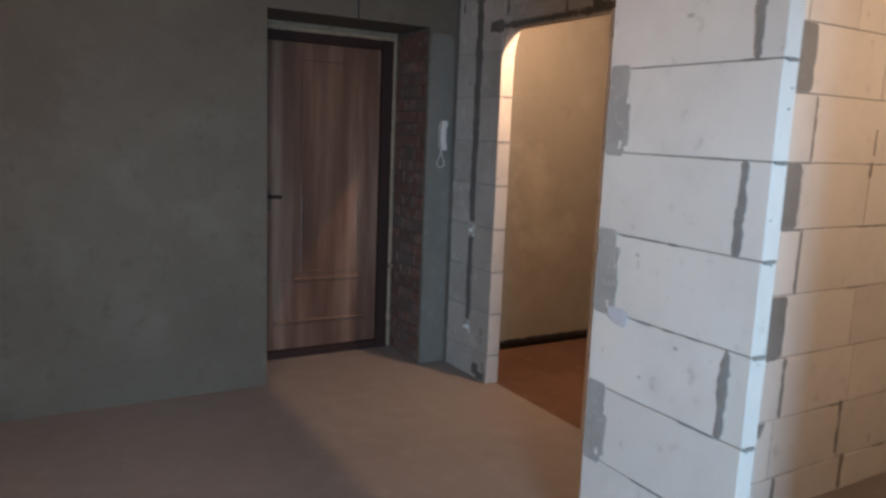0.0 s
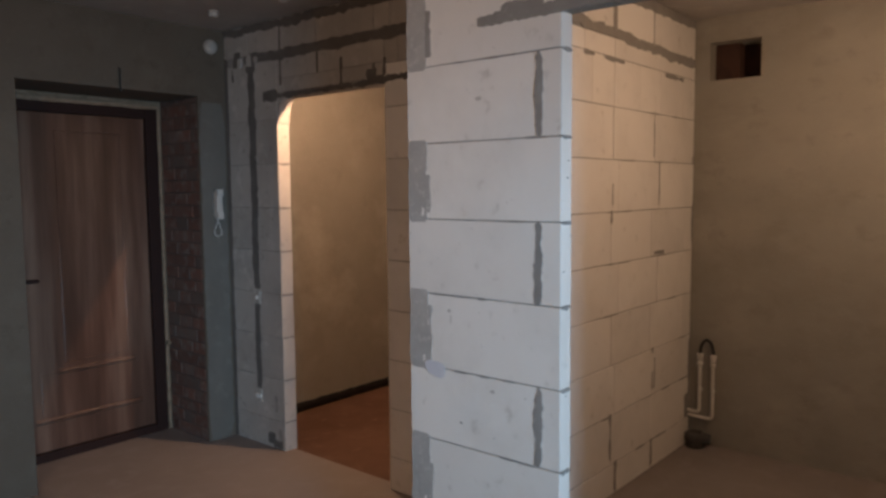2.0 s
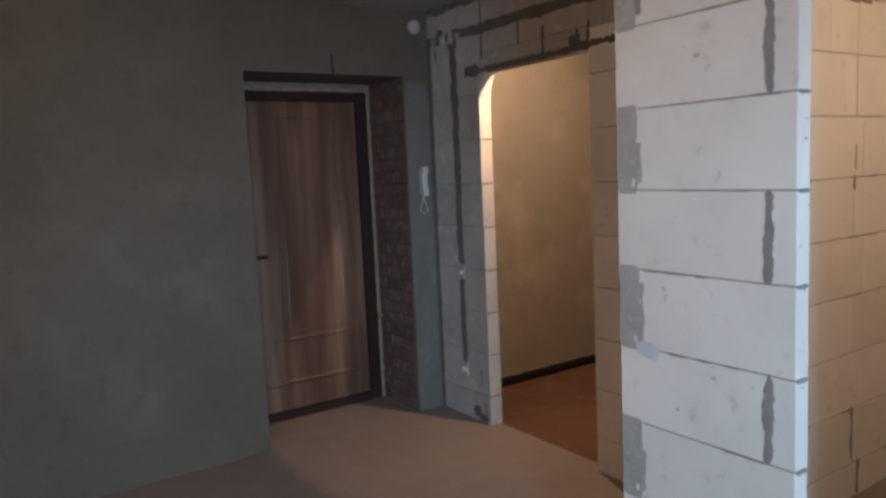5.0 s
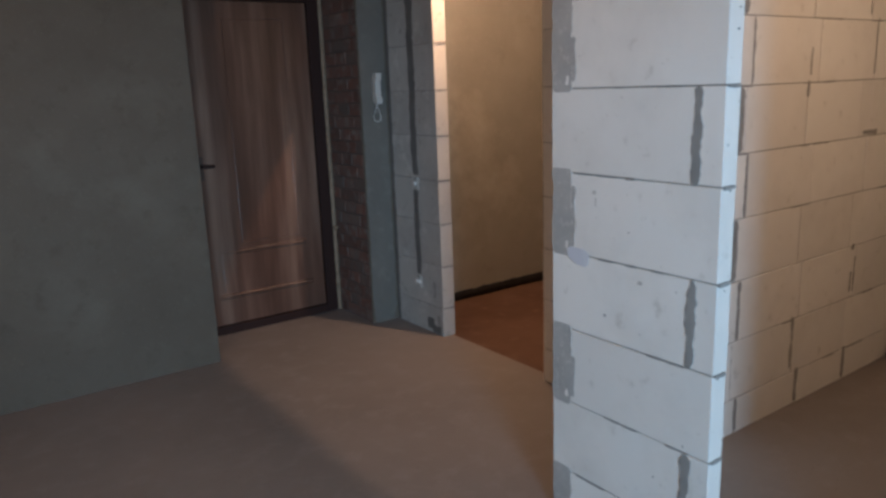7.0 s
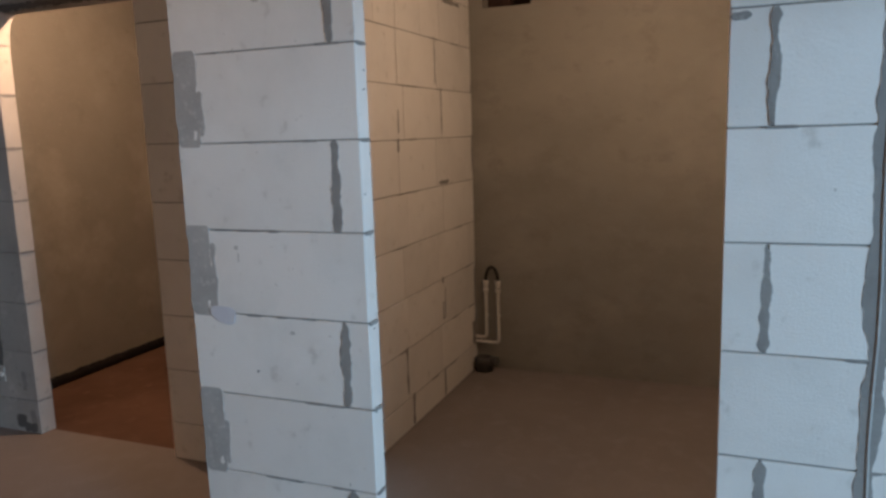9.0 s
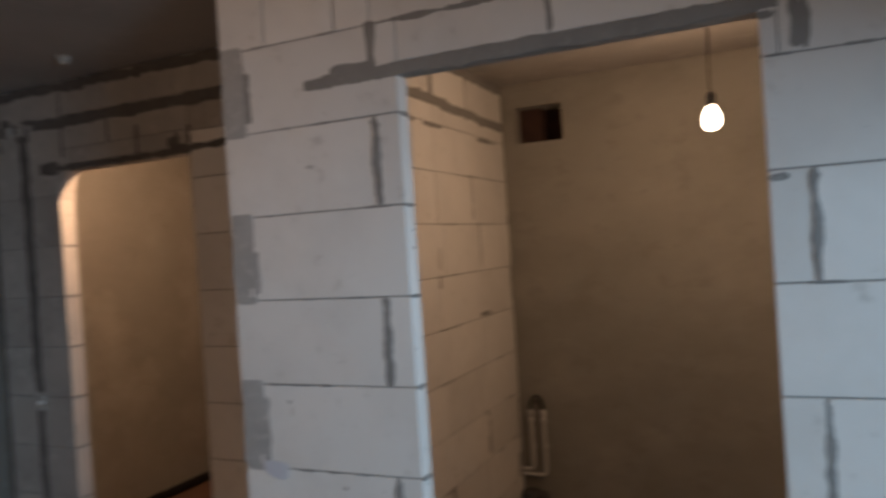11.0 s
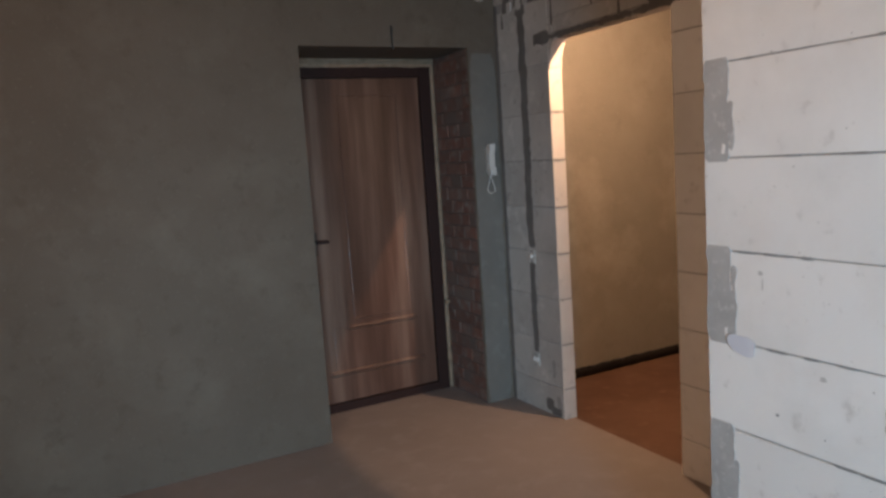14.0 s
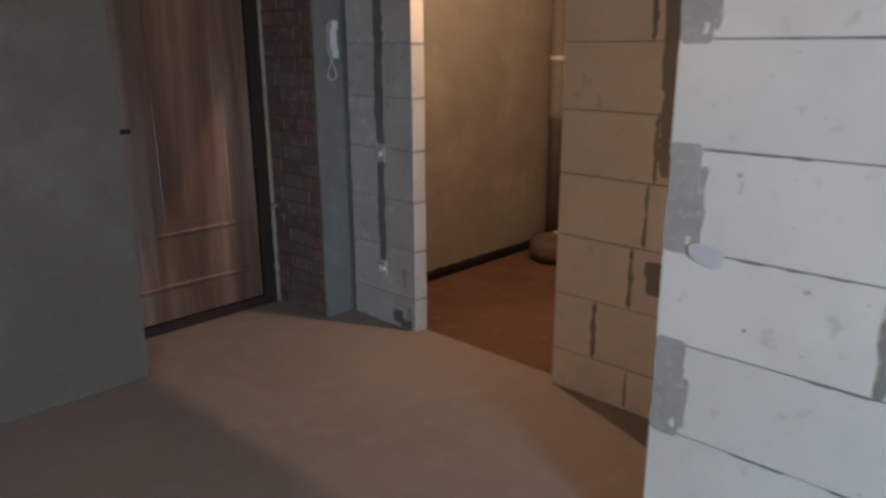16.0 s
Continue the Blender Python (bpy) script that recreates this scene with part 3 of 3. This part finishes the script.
def wood():
    m = material("wood_film", (0.2, 0.11, 0.075), 0.32, 0.0, 0.5)
    t, b = m.node_tree, m.node_tree.nodes["Principled BSDF"]
    add, link = t.nodes.new, t.links.new
    tc, mp = add("ShaderNodeTexCoord"), add("ShaderNodeMapping")
    mp.inputs["Scale"].default_value = (1, 1, 0.07)
    link(tc.outputs["Object"], mp.inputs["Vector"])
    broad, fine = add("ShaderNodeTexNoise"), add("ShaderNodeTexNoise")
    for n, sc, d in ((broad, 9, 4), (fine, 60, 6)):
        n.inputs["Scale"].default_value, n.inputs["Detail"].default_value = sc, d
        link(mp.outputs["Vector"], n.inputs["Vector"])
    ramp = add("ShaderNodeValToRGB")
    ramp.color_ramp.elements[0].position, ramp.color_ramp.elements[0].color = 0.33, (0.085, 0.042, 0.029, 1)
    ramp.color_ramp.elements[1].position, ramp.color_ramp.elements[1].color = 0.68, (0.215, 0.130, 0.095, 1)
    e = ramp.color_ramp.elements.new(0.5)
    e.color = (0.130, 0.068, 0.048, 1)
    link(broad.outputs["Fac"], ramp.inputs["Fac"])
    mix = add("ShaderNodeMix")
    mix.data_type, mix.blend_type = "RGBA", "MULTIPLY"
    mix.inputs["Factor"].default_value = 0.5
    r2 = add("ShaderNodeValToRGB")
    r2.color_ramp.elements[0].position, r2.color_ramp.elements[0].color = 0.3, (0.6, 0.55, 0.52, 1)
    r2.color_ramp.elements[1].position = 0.7
    link(fine.outputs["Fac"], r2.inputs["Fac"])
    link(ramp.outputs["Color"], mix.inputs[6])
    link(r2.outputs["Color"], mix.inputs[7])
    link(mix.outputs[2], b.inputs["Base Color"])
    bump = add("ShaderNodeBump")
    bump.inputs["Distance"].default_value, bump.inputs["Strength"].default_value = 0.0015, 0.4
    link(fine.outputs["Fac"], bump.inputs["Height"])
    link(bump.outputs["Normal"], b.inputs["Normal"])
    return m


M_WOOD = wood()
M_LOCK = mottled("dull_bronze", [(0.075, 0.045, 0.034), (40, 3, 0.5, 0.8, (0.055, 0.033, 0.026))], 0.55, (), 0.4)
FX0, FX1, FTOP = 1.25, 2.177, 2.024
door = tagged(new("door_1"), "closed wood-grain entrance door in a dark steel frame", "door", kind="structure")
door.location = ((FX0 + FX1) / 2, RY, 0)


def local(rows, bevel=0.0):
    bm = bmesh.new()
    ox, oy = (FX0 + FX1) / 2, RY
    for lo, hi in rows:
        box(bm, (lo[0] - ox, lo[1] - oy, lo[2]), (hi[0] - ox, hi[1] - oy, hi[2]), bevel)
    return bm


part("frame_post", local([((FX1 - 0.075, RY - 0.012, 0), (FX1, RY + 0.09, FTOP))], 0.004), M_FRAME, door, "dark brown steel door frame")
part("frame_post", local([((FX0, RY - 0.012, 0), (FX0 + 0.068, RY + 0.09, FTOP))], 0.004), M_FRAME, door)
part("frame_head", local([((FX0 + 0.068, RY - 0.010, FTOP - 0.06), (FX1 - 0.075, RY + 0.09, FTOP))], 0.004), M_FRAME, door)
part("threshold", local([((FX0 + 0.068, RY - 0.010, 0), (FX1 - 0.075, RY + 0.09, 0.052))], 0.004), M_FRAME, door)
leaf = part("leaf", local([((FX0 + 0.070, RY + 0.012, 0.054), (FX1 - 0.077, RY + 0.075, FTOP - 0.062))], 0.003), M_WOOD, door, "brown wood-grain film door leaf with pressed panels")


def bead(points, r=0.012):
    """A pressed moulding along points (x, z) on the leaf."""
    cu = bpy.data.curves.new("bead", "CURVE")
    cu.dimensions, cu.bevel_depth, cu.bevel_resolution = "3D", r, 3
    sp = cu.splines.new("POLY")
    sp.points.add(len(points) - 1)
    for p, (x, z) in zip(sp.points, points):
        p.co = (x - (FX0 + FX1) / 2, 0.013, z, 1)
    tmp = bpy.data.objects.new("bead", cu)
    me = bpy.data.meshes.new_from_object(tmp)
    bpy.data.objects.remove(tmp)
    bm = bmesh.new()
    bm.from_mesh(me)
    bpy.data.meshes.remove(me)
    for v in bm.verts:
        v.co.y = 0.013 + (v.co.y - 0.013) * 0.85
    part("moulding", bm, M_WOOD, leaf, "", True)


bead([(1.575, 0.55), (1.575, 1.86), (1.945, 1.86), (1.945, 0.55), (1.575, 0.55)], 0.007)
bead([(1.535, 0.50), (1.985, 0.50)], 0.015)
bead([(1.40, 0.23), (2.02, 0.23)], 0.016)
bead([(1.44, 0.26), (1.44, 0.50), (1.535, 0.50)], 0.006)
bm = local([((1.352, RY + 0.004, 0.95), (1.382, RY + 0.012, 1.09))], 0.004)
part("lock_plate", bm, M_LOCK, leaf, "dull brown lock plate")
bm = local([((1.36, RY - 0.035, 1.024), (1.376, RY + 0.006, 1.040)), ((1.36, RY - 0.045, 1.022), (1.435, RY - 0.030, 1.042))], 0.005)
part("lever", bm, M_FRAME, leaf, "dark door lever")

foam = tagged(new("foam_seal"), "cream assembly foam squeezed round the door frame", "foam", kind="structure")
for lo, hi, up in (((FX1 - 0.002, 0.02), (RX1 - 0.001, FTOP + 0.02), V), ((FX0, FTOP - 0.002), (FX1 + 0.02, RTOP - 0.016), H)):
    bm = bmesh.new()
    ragged(bm, lambda u, d, z: (u, RY - 0.004 - d, z), lo[0], hi[0], lo[1], hi[1], 0.004, 0.012, up)
    part("foam_bead", bm, M_FOAM, foam, "", True)
bm = bmesh.new()
bmesh.ops.create_icosphere(bm, subdivisions=2, radius=0.016, matrix=pose(2.193, RY - 0.02, 0.56))
part("foam_blob", bm, M_FOAM, foam, "", True)
for lo, hi in (((FX1, RY, 0), (RX1 + 0.02, RY + 0.1, RTOP)), ((RX0, RY, FTOP), (FX1, RY + 0.1, RTOP)), ((RX0, RY, 0), (FX0, RY + 0.1, FTOP))):
    bm = bmesh.new()
    box(bm, lo, hi)
    part("foam_fill", bm, M_FOAM, foam)

# unplastered brick reveal
reveal = boxes("wall_reveal", [((RX1 + 0.004, DY + 0.016, -0.02), (RX1 + 0.02, RY, RTOP))], M_BRICK_BED)
tagged(reveal, "bare red brick reveal beside the entrance door", "wall", kind="structure")
BR = {}
for k in range(28):
    z = k * 0.0755 + 0.004
    edges = [DY + 0.016, 3.985, 4.112, RY] if k % 2 else [DY + 0.016, 3.925, 4.17, RY]
    for a, b in zip(edges, edges[1:]):
        h = min(0.0655, RTOP - 0.002 - z)
        if h < 0.02:
            continue
        key = (round(b - a - 0.01, 3), round(h, 3))
        if key not in BR:
            bm = bmesh.new()
            box(bm, (-0.008, -key[0] / 2, -key[1] / 2), (0.008, key[0] / 2, key[1] / 2))
            bmesh.ops.bevel(bm, geom=bm.edges[:], offset=0.003, segments=1, affect="EDGES")
            me = bpy.data.meshes.new("brick")
            bm.to_mesh(me)
            bm.free()
            me.materials.append(M_BRICK)
            BR[key] = me
        ob = new("brick", BR[key])
        ob.parent = reveal
        ob.location = (RX1 + 0.008 + rng.uniform(-0.002, 0.003), (a + b) / 2, z + h / 2)
        ob.rotation_euler = (rng.uniform(-0.01, 0.01), rng.uniform(-0.02, 0.02), rng.uniform(-0.02, 0.02))

# ---- things on the walls ----


def tube(name, points, r, mat, parent=None, label="", cyclic=False):
    cu = bpy.data.curves.new(name, "CURVE")
    cu.dimensions, cu.bevel_depth, cu.bevel_resolution, cu.use_fill_caps = "3D", r, 4, True
    sp = cu.splines.new("POLY")
    sp.points.add(len(points) - 1)
    for p, c in zip(sp.points, points):
        p.co = (*c, 1)
    sp.use_cyclic_u = cyclic
    tmp = bpy.data.objects.new(name, cu)
    me = bpy.data.meshes.new_from_object(tmp)
    bpy.data.objects.remove(tmp)
    bpy.data.curves.remove(cu)
    bm = bmesh.new()
    bm.from_mesh(me)
    bpy.data.meshes.remove(me)
    ob = solid(name, bm, mat, True)
    if parent:
        ob.parent = parent
    return tagged(ob, label)


def lathe(bm, profile, m=Matrix(), n=24):
    rings = []
    for r, z in profile:
        rings.append([bm.verts.new(m @ Vector((r * math.cos(2 * math.pi * k / n), r * math.sin(2 * math.pi * k / n), z))) for k in range(n)])
    for a, b in zip(rings, rings[1:]):
        for k in range(n):
            bm.faces.new((a[k], a[(k + 1) % n], b[(k + 1) % n], b[k]))
    bm.faces.new(rings[0][::-1])
    bm.faces.new(rings[-1])


# intercom handset
M_DUSTY = mottled("dusty_white_plastic", [(0.52, 0.50, 0.47), (30, 4, 0.45, 0.75, (0.42, 0.40, 0.37))], 0.5)
phone = tagged(new("intercom_handset"), "white intercom handset hung on the bare wall", "intercom")
phone.location = (2.302, DY, 1.44)
bm = bmesh.new()
box(bm, (-0.016, -0.022, -0.075), (0.016, 0.0, 0.075), 0.005)
part("base", bm, M_DUSTY, phone)
bm = bmesh.new()
prof = [(-0.085, 0.034), (-0.05, 0.022), (0.0, 0.018), (0.05, 0.022), (0.085, 0.034)]
for (za, da), (zb, db) in zip(prof, prof[1:]):
    box(bm, (-0.019, -0.022 - max(da, db), za - 0.004), (0.019, -0.02, zb + 0.004), 0.004)
part("handset", bm, M_DUSTY, phone)
tube("cord", [(0.0, -0.015, -0.085), (-0.004, -0.016, -0.11), (-0.026, -0.018, -0.165), (-0.022, -0.018, -0.185), (0.0, -0.018, -0.195), (0.022, -0.018, -0.183),
              (0.024, -0.018, -0.165), (0.006, -0.016, -0.11), (0.002, -0.015, -0.085)], 0.003, M_DUSTY, phone, "looped white cord")

# round junction box high on the wall
M_BOX = mottled("white_box_plastic", [(0.50, 0.49, 0.46), (25, 4, 0.45, 0.7, (0.36, 0.35, 0.32))], 0.5)
M_RUBBER = mottled("dark_rubber", [(0.035, 0.033, 0.032), (20, 4, 0.5, 0.8, (0.06, 0.055, 0.05))], 0.6)
M_GYP = mottled("white_filler", [(0.42, 0.40, 0.37), (18, 5, 0.45, 0.7, (0.33, 0.31, 0.285))], 0.8, ((40, 0.002),))


def round_box(name, label, category, m, r=0.05, depth=0.022, group=""):
    thing = tagged(new(name), label, category, group)
    thing.matrix_world = m
    bm = bmesh.new()
    lathe(bm, [(r * 0.96, -0.002), (r, depth * 0.4), (r * 0.94, depth * 0.85), (r * 0.8, depth)])
    part("body", bm, M_GYP, thing, "", True)
    bm = bmesh.new()
    lathe(bm, [(r * 0.72, depth - 0.001), (r * 0.68, depth + 0.004), (r * 0.2, depth + 0.005)])
    part("lid", bm, M_BOX, thing, "", True)
    return thing


round_box("junction_box", "round white junction box on the plastered wall near the ceiling", "junction box", pose(2.296, DY, 2.366, 90, 0, 0), 0.043)
for x, y in ((2.066, 3.43), (2.113, 2.90)):
    round_box("ceiling_point", "small round white cable cap on the ceiling", "cable cap", pose(x, y, TOP, 180, 0, 0), 0.031, 0.028, "cable caps on the ceiling")
tagged(tube("cable_stub", [(1.742, DY + 0.01, 2.178), (1.743, DY - 0.006, 2.175), (1.741, DY - 0.007, 2.12), (1.744, DY - 0.008, 2.055)], 0.0045, M_RUBBER),
       "short dark cable end above the entrance door", "cable")

# switch and socket boxes in the hall wall


def wall_box(name, label, category, y, z, double):
    thing = tagged(new(name), label, category)
    thing.location = (CX, y, z)
    bm = bmesh.new()
    box(bm, (-0.006, -0.029, -0.038), (0.004, 0.029, 0.038), 0.002)
    part("plate", bm, M_BOX, thing)
    for dy in ((-0.014, 0.014) if double else (0.0,)):
        bm = bmesh.new()
        lathe(bm, [(0.012, 0.0), (0.012, 0.009), (0.009, 0.011)], pose(-0.004, dy, 0, 0, -90, 0), 16)
        part("terminal", bm, M_WHITE, thing)
    for dz in (-0.03, 0.03):
        bm = bmesh.new()
        lathe(bm, [(0.003, 0.0), (0.003, 0.003), (0.001, 0.004)], pose(-0.006, 0.0, dz, 0, -90, 0), 8)
        part("screw", bm, M_FRAME, thing)
    return thing


wall_box("light_switch", "white light switch box in a plastered groove", "switch", 3.566, 0.888, False)
wall_box("power_socket", "white power socket box low on the block wall", "socket", 3.573, 0.294, True)

tagged(tube("wall_cable", [(PX - 0.0015, -0.146 + 0.003 * math.sin(k * 1.3), 0.02 + k * 0.12) for k in range(21)], 0.0035, M_MORTAR_PALE), "thin grey cable bedded in a mortar-filled wall groove", "cable")

# ---- kitchen ----
M_DUCT = mottled("duct_brick", [(0.075, 0.04, 0.032), (12, 5, 0.45, 0.7, (0.05, 0.028, 0.024))], 0.95, ((30, 0.004),))
tagged(boxes("vent_duct", [((FX + 0.2, VY0 - 0.1, VZ0 - 0.1), (FX + 0.3, VY1 + 0.1, VZ1 + 0.1)), ((FX + 0.10, 1.37, VZ0), (FX + 0.2, VY1, VZ1))], M_DUCT), "open brick ventilation duct in the wall", "vent", kind="structure")

M_PIPE = mottled("white_pipe", [(0.72, 0.70, 0.66), (15, 4, 0.45, 0.75, (0.6, 0.57, 0.52))], 0.4, (), 0.4)
M_DRAIN = mottled("grey_plastic", [(0.09, 0.085, 0.082), (14, 4, 0.45, 0.75, (0.13, 0.12, 0.11))], 0.5)
water = tagged(new("water_pipes"), "two white water pipes joined by a dark hose", "pipes")
PXW = 3.995


def bend(y, zt, zb):
    return [(PXW, y, zt), (PXW, y, zb + 0.03), (PXW, y + 0.004, zb + 0.012), (PXW, y + 0.014, zb + 0.003), (PXW, y + 0.03, zb), (PXW, NY0 - 0.002, zb + 0.004)]


for y, zt, zb in ((1.437, 0.50, 0.165), (1.513, 0.50, 0.195)):
    tube("pipe", bend(y, zt, zb), 0.0105, M_PIPE, water)
    for prof, z in (([(0.012, 0), (0.0165, 0.003), (0.0165, 0.022), (0.012, 0.025)], 0.475), ([(0.012, 0), (0.014, 0.004), (0.018, 0.032), (0.018, 0.042), (0.012, 0.044)], 0.505)):
        bm = bmesh.new()
        lathe(bm, prof, pose(PXW, y, z), 16)
        part("fitting", bm, M_PIPE, water, "", True)
tube("hose", [(PXW, 1.475 + 0.038 * math.cos(a), 0.545 + 0.085 * math.sin(a)) for a in [k / 12 * math.pi for k in range(13)]], 0.009, M_RUBBER, water, "dark rubber hose loop")
for y, z in ((1.437, 0.33), (1.513, 0.33)):
    bm = bmesh.new()
    box(bm, (PXW + 0.008, y - 0.010, z - 0.008), (FX, y + 0.010, z + 0.008), 0.002)
    part("clip", bm, M_PIPE, water)

drain = tagged(new("drain_pipe"), "dark grey sewer pipe stub in the floor corner", "drain pipe")
bm = bmesh.new()
lathe(bm, [(0.052, -0.03), (0.052, 0.035), (0.058, 0.04), (0.058, 0.075), (0.048, 0.088), (0.044, 0.08), (0.04, 0.04)], pose(3.955, 1.52, 0), 24)
part("stub", bm, M_DRAIN, drain, "", True)
bm = bmesh.new()
lathe(bm, [(0.03, 0.0), (0.03, 0.04), (0.024, 0.05)], pose(3.95, 1.478, 0.062, 90, 0, 0), 16)
part("branch", bm, M_DRAIN, drain, "capped branch", True)

# bare bulb on its wire
M_GLOW = bpy.data.materials.new("bulb_glass")
M_GLOW.use_nodes = True
gb = M_GLOW.node_tree.nodes["Principled BSDF"]
gb.inputs["Base Color"].default_value = (1, 0.93, 0.82, 1)
gb.inputs["Emission Color"].default_value = (1, 0.86, 0.66, 1)
gb.inputs["Emission Strength"].default_value = 22


def bulb(place, label):
    x, y, z = place
    thing = tagged(new("light_bulb"), label, "light bulb", "bare bulbs")
    thing.location = place
    bm = bmesh.new()
    lathe(bm, [(0.006, -0.047), (0.020, -0.043), (0.031, -0.026), (0.034, -0.008), (0.031, 0.012), (0.020, 0.036), (0.014, 0.048)], Matrix(), 24)
    glass = part("glass", bm, M_GLOW, thing, "glowing warm bulb", True)
    glass.visible_shadow = False
    bm = bmesh.new()
    lathe(bm, [(0.015, 0.046), (0.019, 0.052), (0.019, 0.085), (0.012, 0.098), (0.004, 0.104)], Matrix(), 20)
    part("socket", bm, M_RUBBER, thing, "black lamp socket", True)
    tube("wire", [(0, 0, 0.10), (0.004, 0.002, 0.2), (-0.003, -0.004, 0.32), (0.002, 0.001, TOP - z - 0.03), (0.0, 0.0, TOP - z - 0.001)], 0.0035, M_RUBBER, thing, "thin dark wire")
    return thing


bulb(BULB, "lit bare bulb hanging from the kitchen ceiling")
# Body for the added room fill, never in view.
bulb(ROOM_FILL, "unseen bare bulb added to the room as warm fill")
bulb(BATH_BULB, "lit bare bulb hanging from the bathroom ceiling")

# ---- bathroom ----
trim = tagged(new("trim"), "black waterproofing strip along the foot of the wall", "trim", kind="structure")
bm = bmesh.new()
ragged(bm, lambda u, d, z: (u, 3.888 - d, z), CX + CT, BX, -0.004, 0.058, 0.008, 0.014, H)
part("strip", bm, M_BLACK, trim, "", True)
M_RISER = mottled("grey_riser", [(0.19, 0.18, 0.17), (9, 4, 0.45, 0.75, (0.15, 0.142, 0.134))], 0.5)
riser = tagged(new("riser_pipe"), "grey sewer riser with a bright clamp in the bathroom corner", "pipe")
bm = bmesh.new()
lathe(bm, [(0.055, 0.0), (0.055, 0.9), (0.062, 0.905), (0.062, 0.97), (0.055, 0.975), (0.055, TOP)], pose(4.245, 3.81, 0), 24)
part("pipe", bm, M_RISER, riser, "", True)
bm = bmesh.new()
lathe(bm, [(0.057, 1.31), (0.064, 1.312), (0.064, 1.336), (0.057, 1.338)], pose(4.245, 3.81, 0), 24)
part("clamp", bm, M_PIPE, riser, "pale pipe clamp", True)
M_SACK = mottled("dusty_sack", [(0.12, 0.09, 0.072), (7, 5, 0.4, 0.7, (0.085, 0.062, 0.05)), (30, 4, 0.55, 0.75, (0.16, 0.125, 0.10))], 0.9, ((14, 0.01),))
bm = bmesh.new()
lathe(bm, [(0.10, 0.0), (0.165, 0.012), (0.19, 0.05), (0.188, 0.10), (0.165, 0.145), (0.12, 0.165), (0.03, 0.172)], Matrix(), 36)
for v in bm.verts:
    v.co += 0.012 * Vector((noise.noise(v.co * 9), noise.noise(v.co * 9 + Vector((5, 0, 0))), 0.6 * noise.noise(v.co * 9 + Vector((0, 7, 0)))))
    v.co.z = max(v.co.z, 0)
sack = solid("rubble_sack", bm, M_SACK, True)
sack.location = (3.97, 3.58, 0)
tagged(sack, "slumped dusty brown sack on the bathroom floor", "sack")
stub = tagged(tube("water_stub", [(3.9, 3.40, 0.0), (3.9, 3.40, 0.2), (3.89, 3.41, 0.22), (3.86, 3.44, 0.23), (3.80, 3.5, 0.232)], 0.012, M_PIPE), "short white water pipe stub", "pipe")

# ---- window behind the camera ----
M_PVC = mottled("white_window_frame", [(0.78, 0.78, 0.78), (12, 3, 0.5, 0.8, (0.72, 0.72, 0.72))], 0.35)
win = tagged(new("window_1"), "white framed window", "window", kind="structure")
for lo, hi in (((WIN_X0, WIN_Z0), (WIN_X1, WIN_Z0 + 0.07)), ((WIN_X0, WIN_Z1 - 0.07), (WIN_X1, WIN_Z1)), ((WIN_X0, WIN_Z0 + 0.07), (WIN_X0 + 0.07, WIN_Z1 - 0.07)),
               ((WIN_X1 - 0.07, WIN_Z0 + 0.07), (WIN_X1, WIN_Z1 - 0.07))):
    bm = bmesh.new()
    box(bm, (lo[0], ROOM_S - 0.12, lo[1]), (hi[0], ROOM_S - 0.05, hi[1]), 0.005)
    part("window_frame", bm, M_PVC, win)
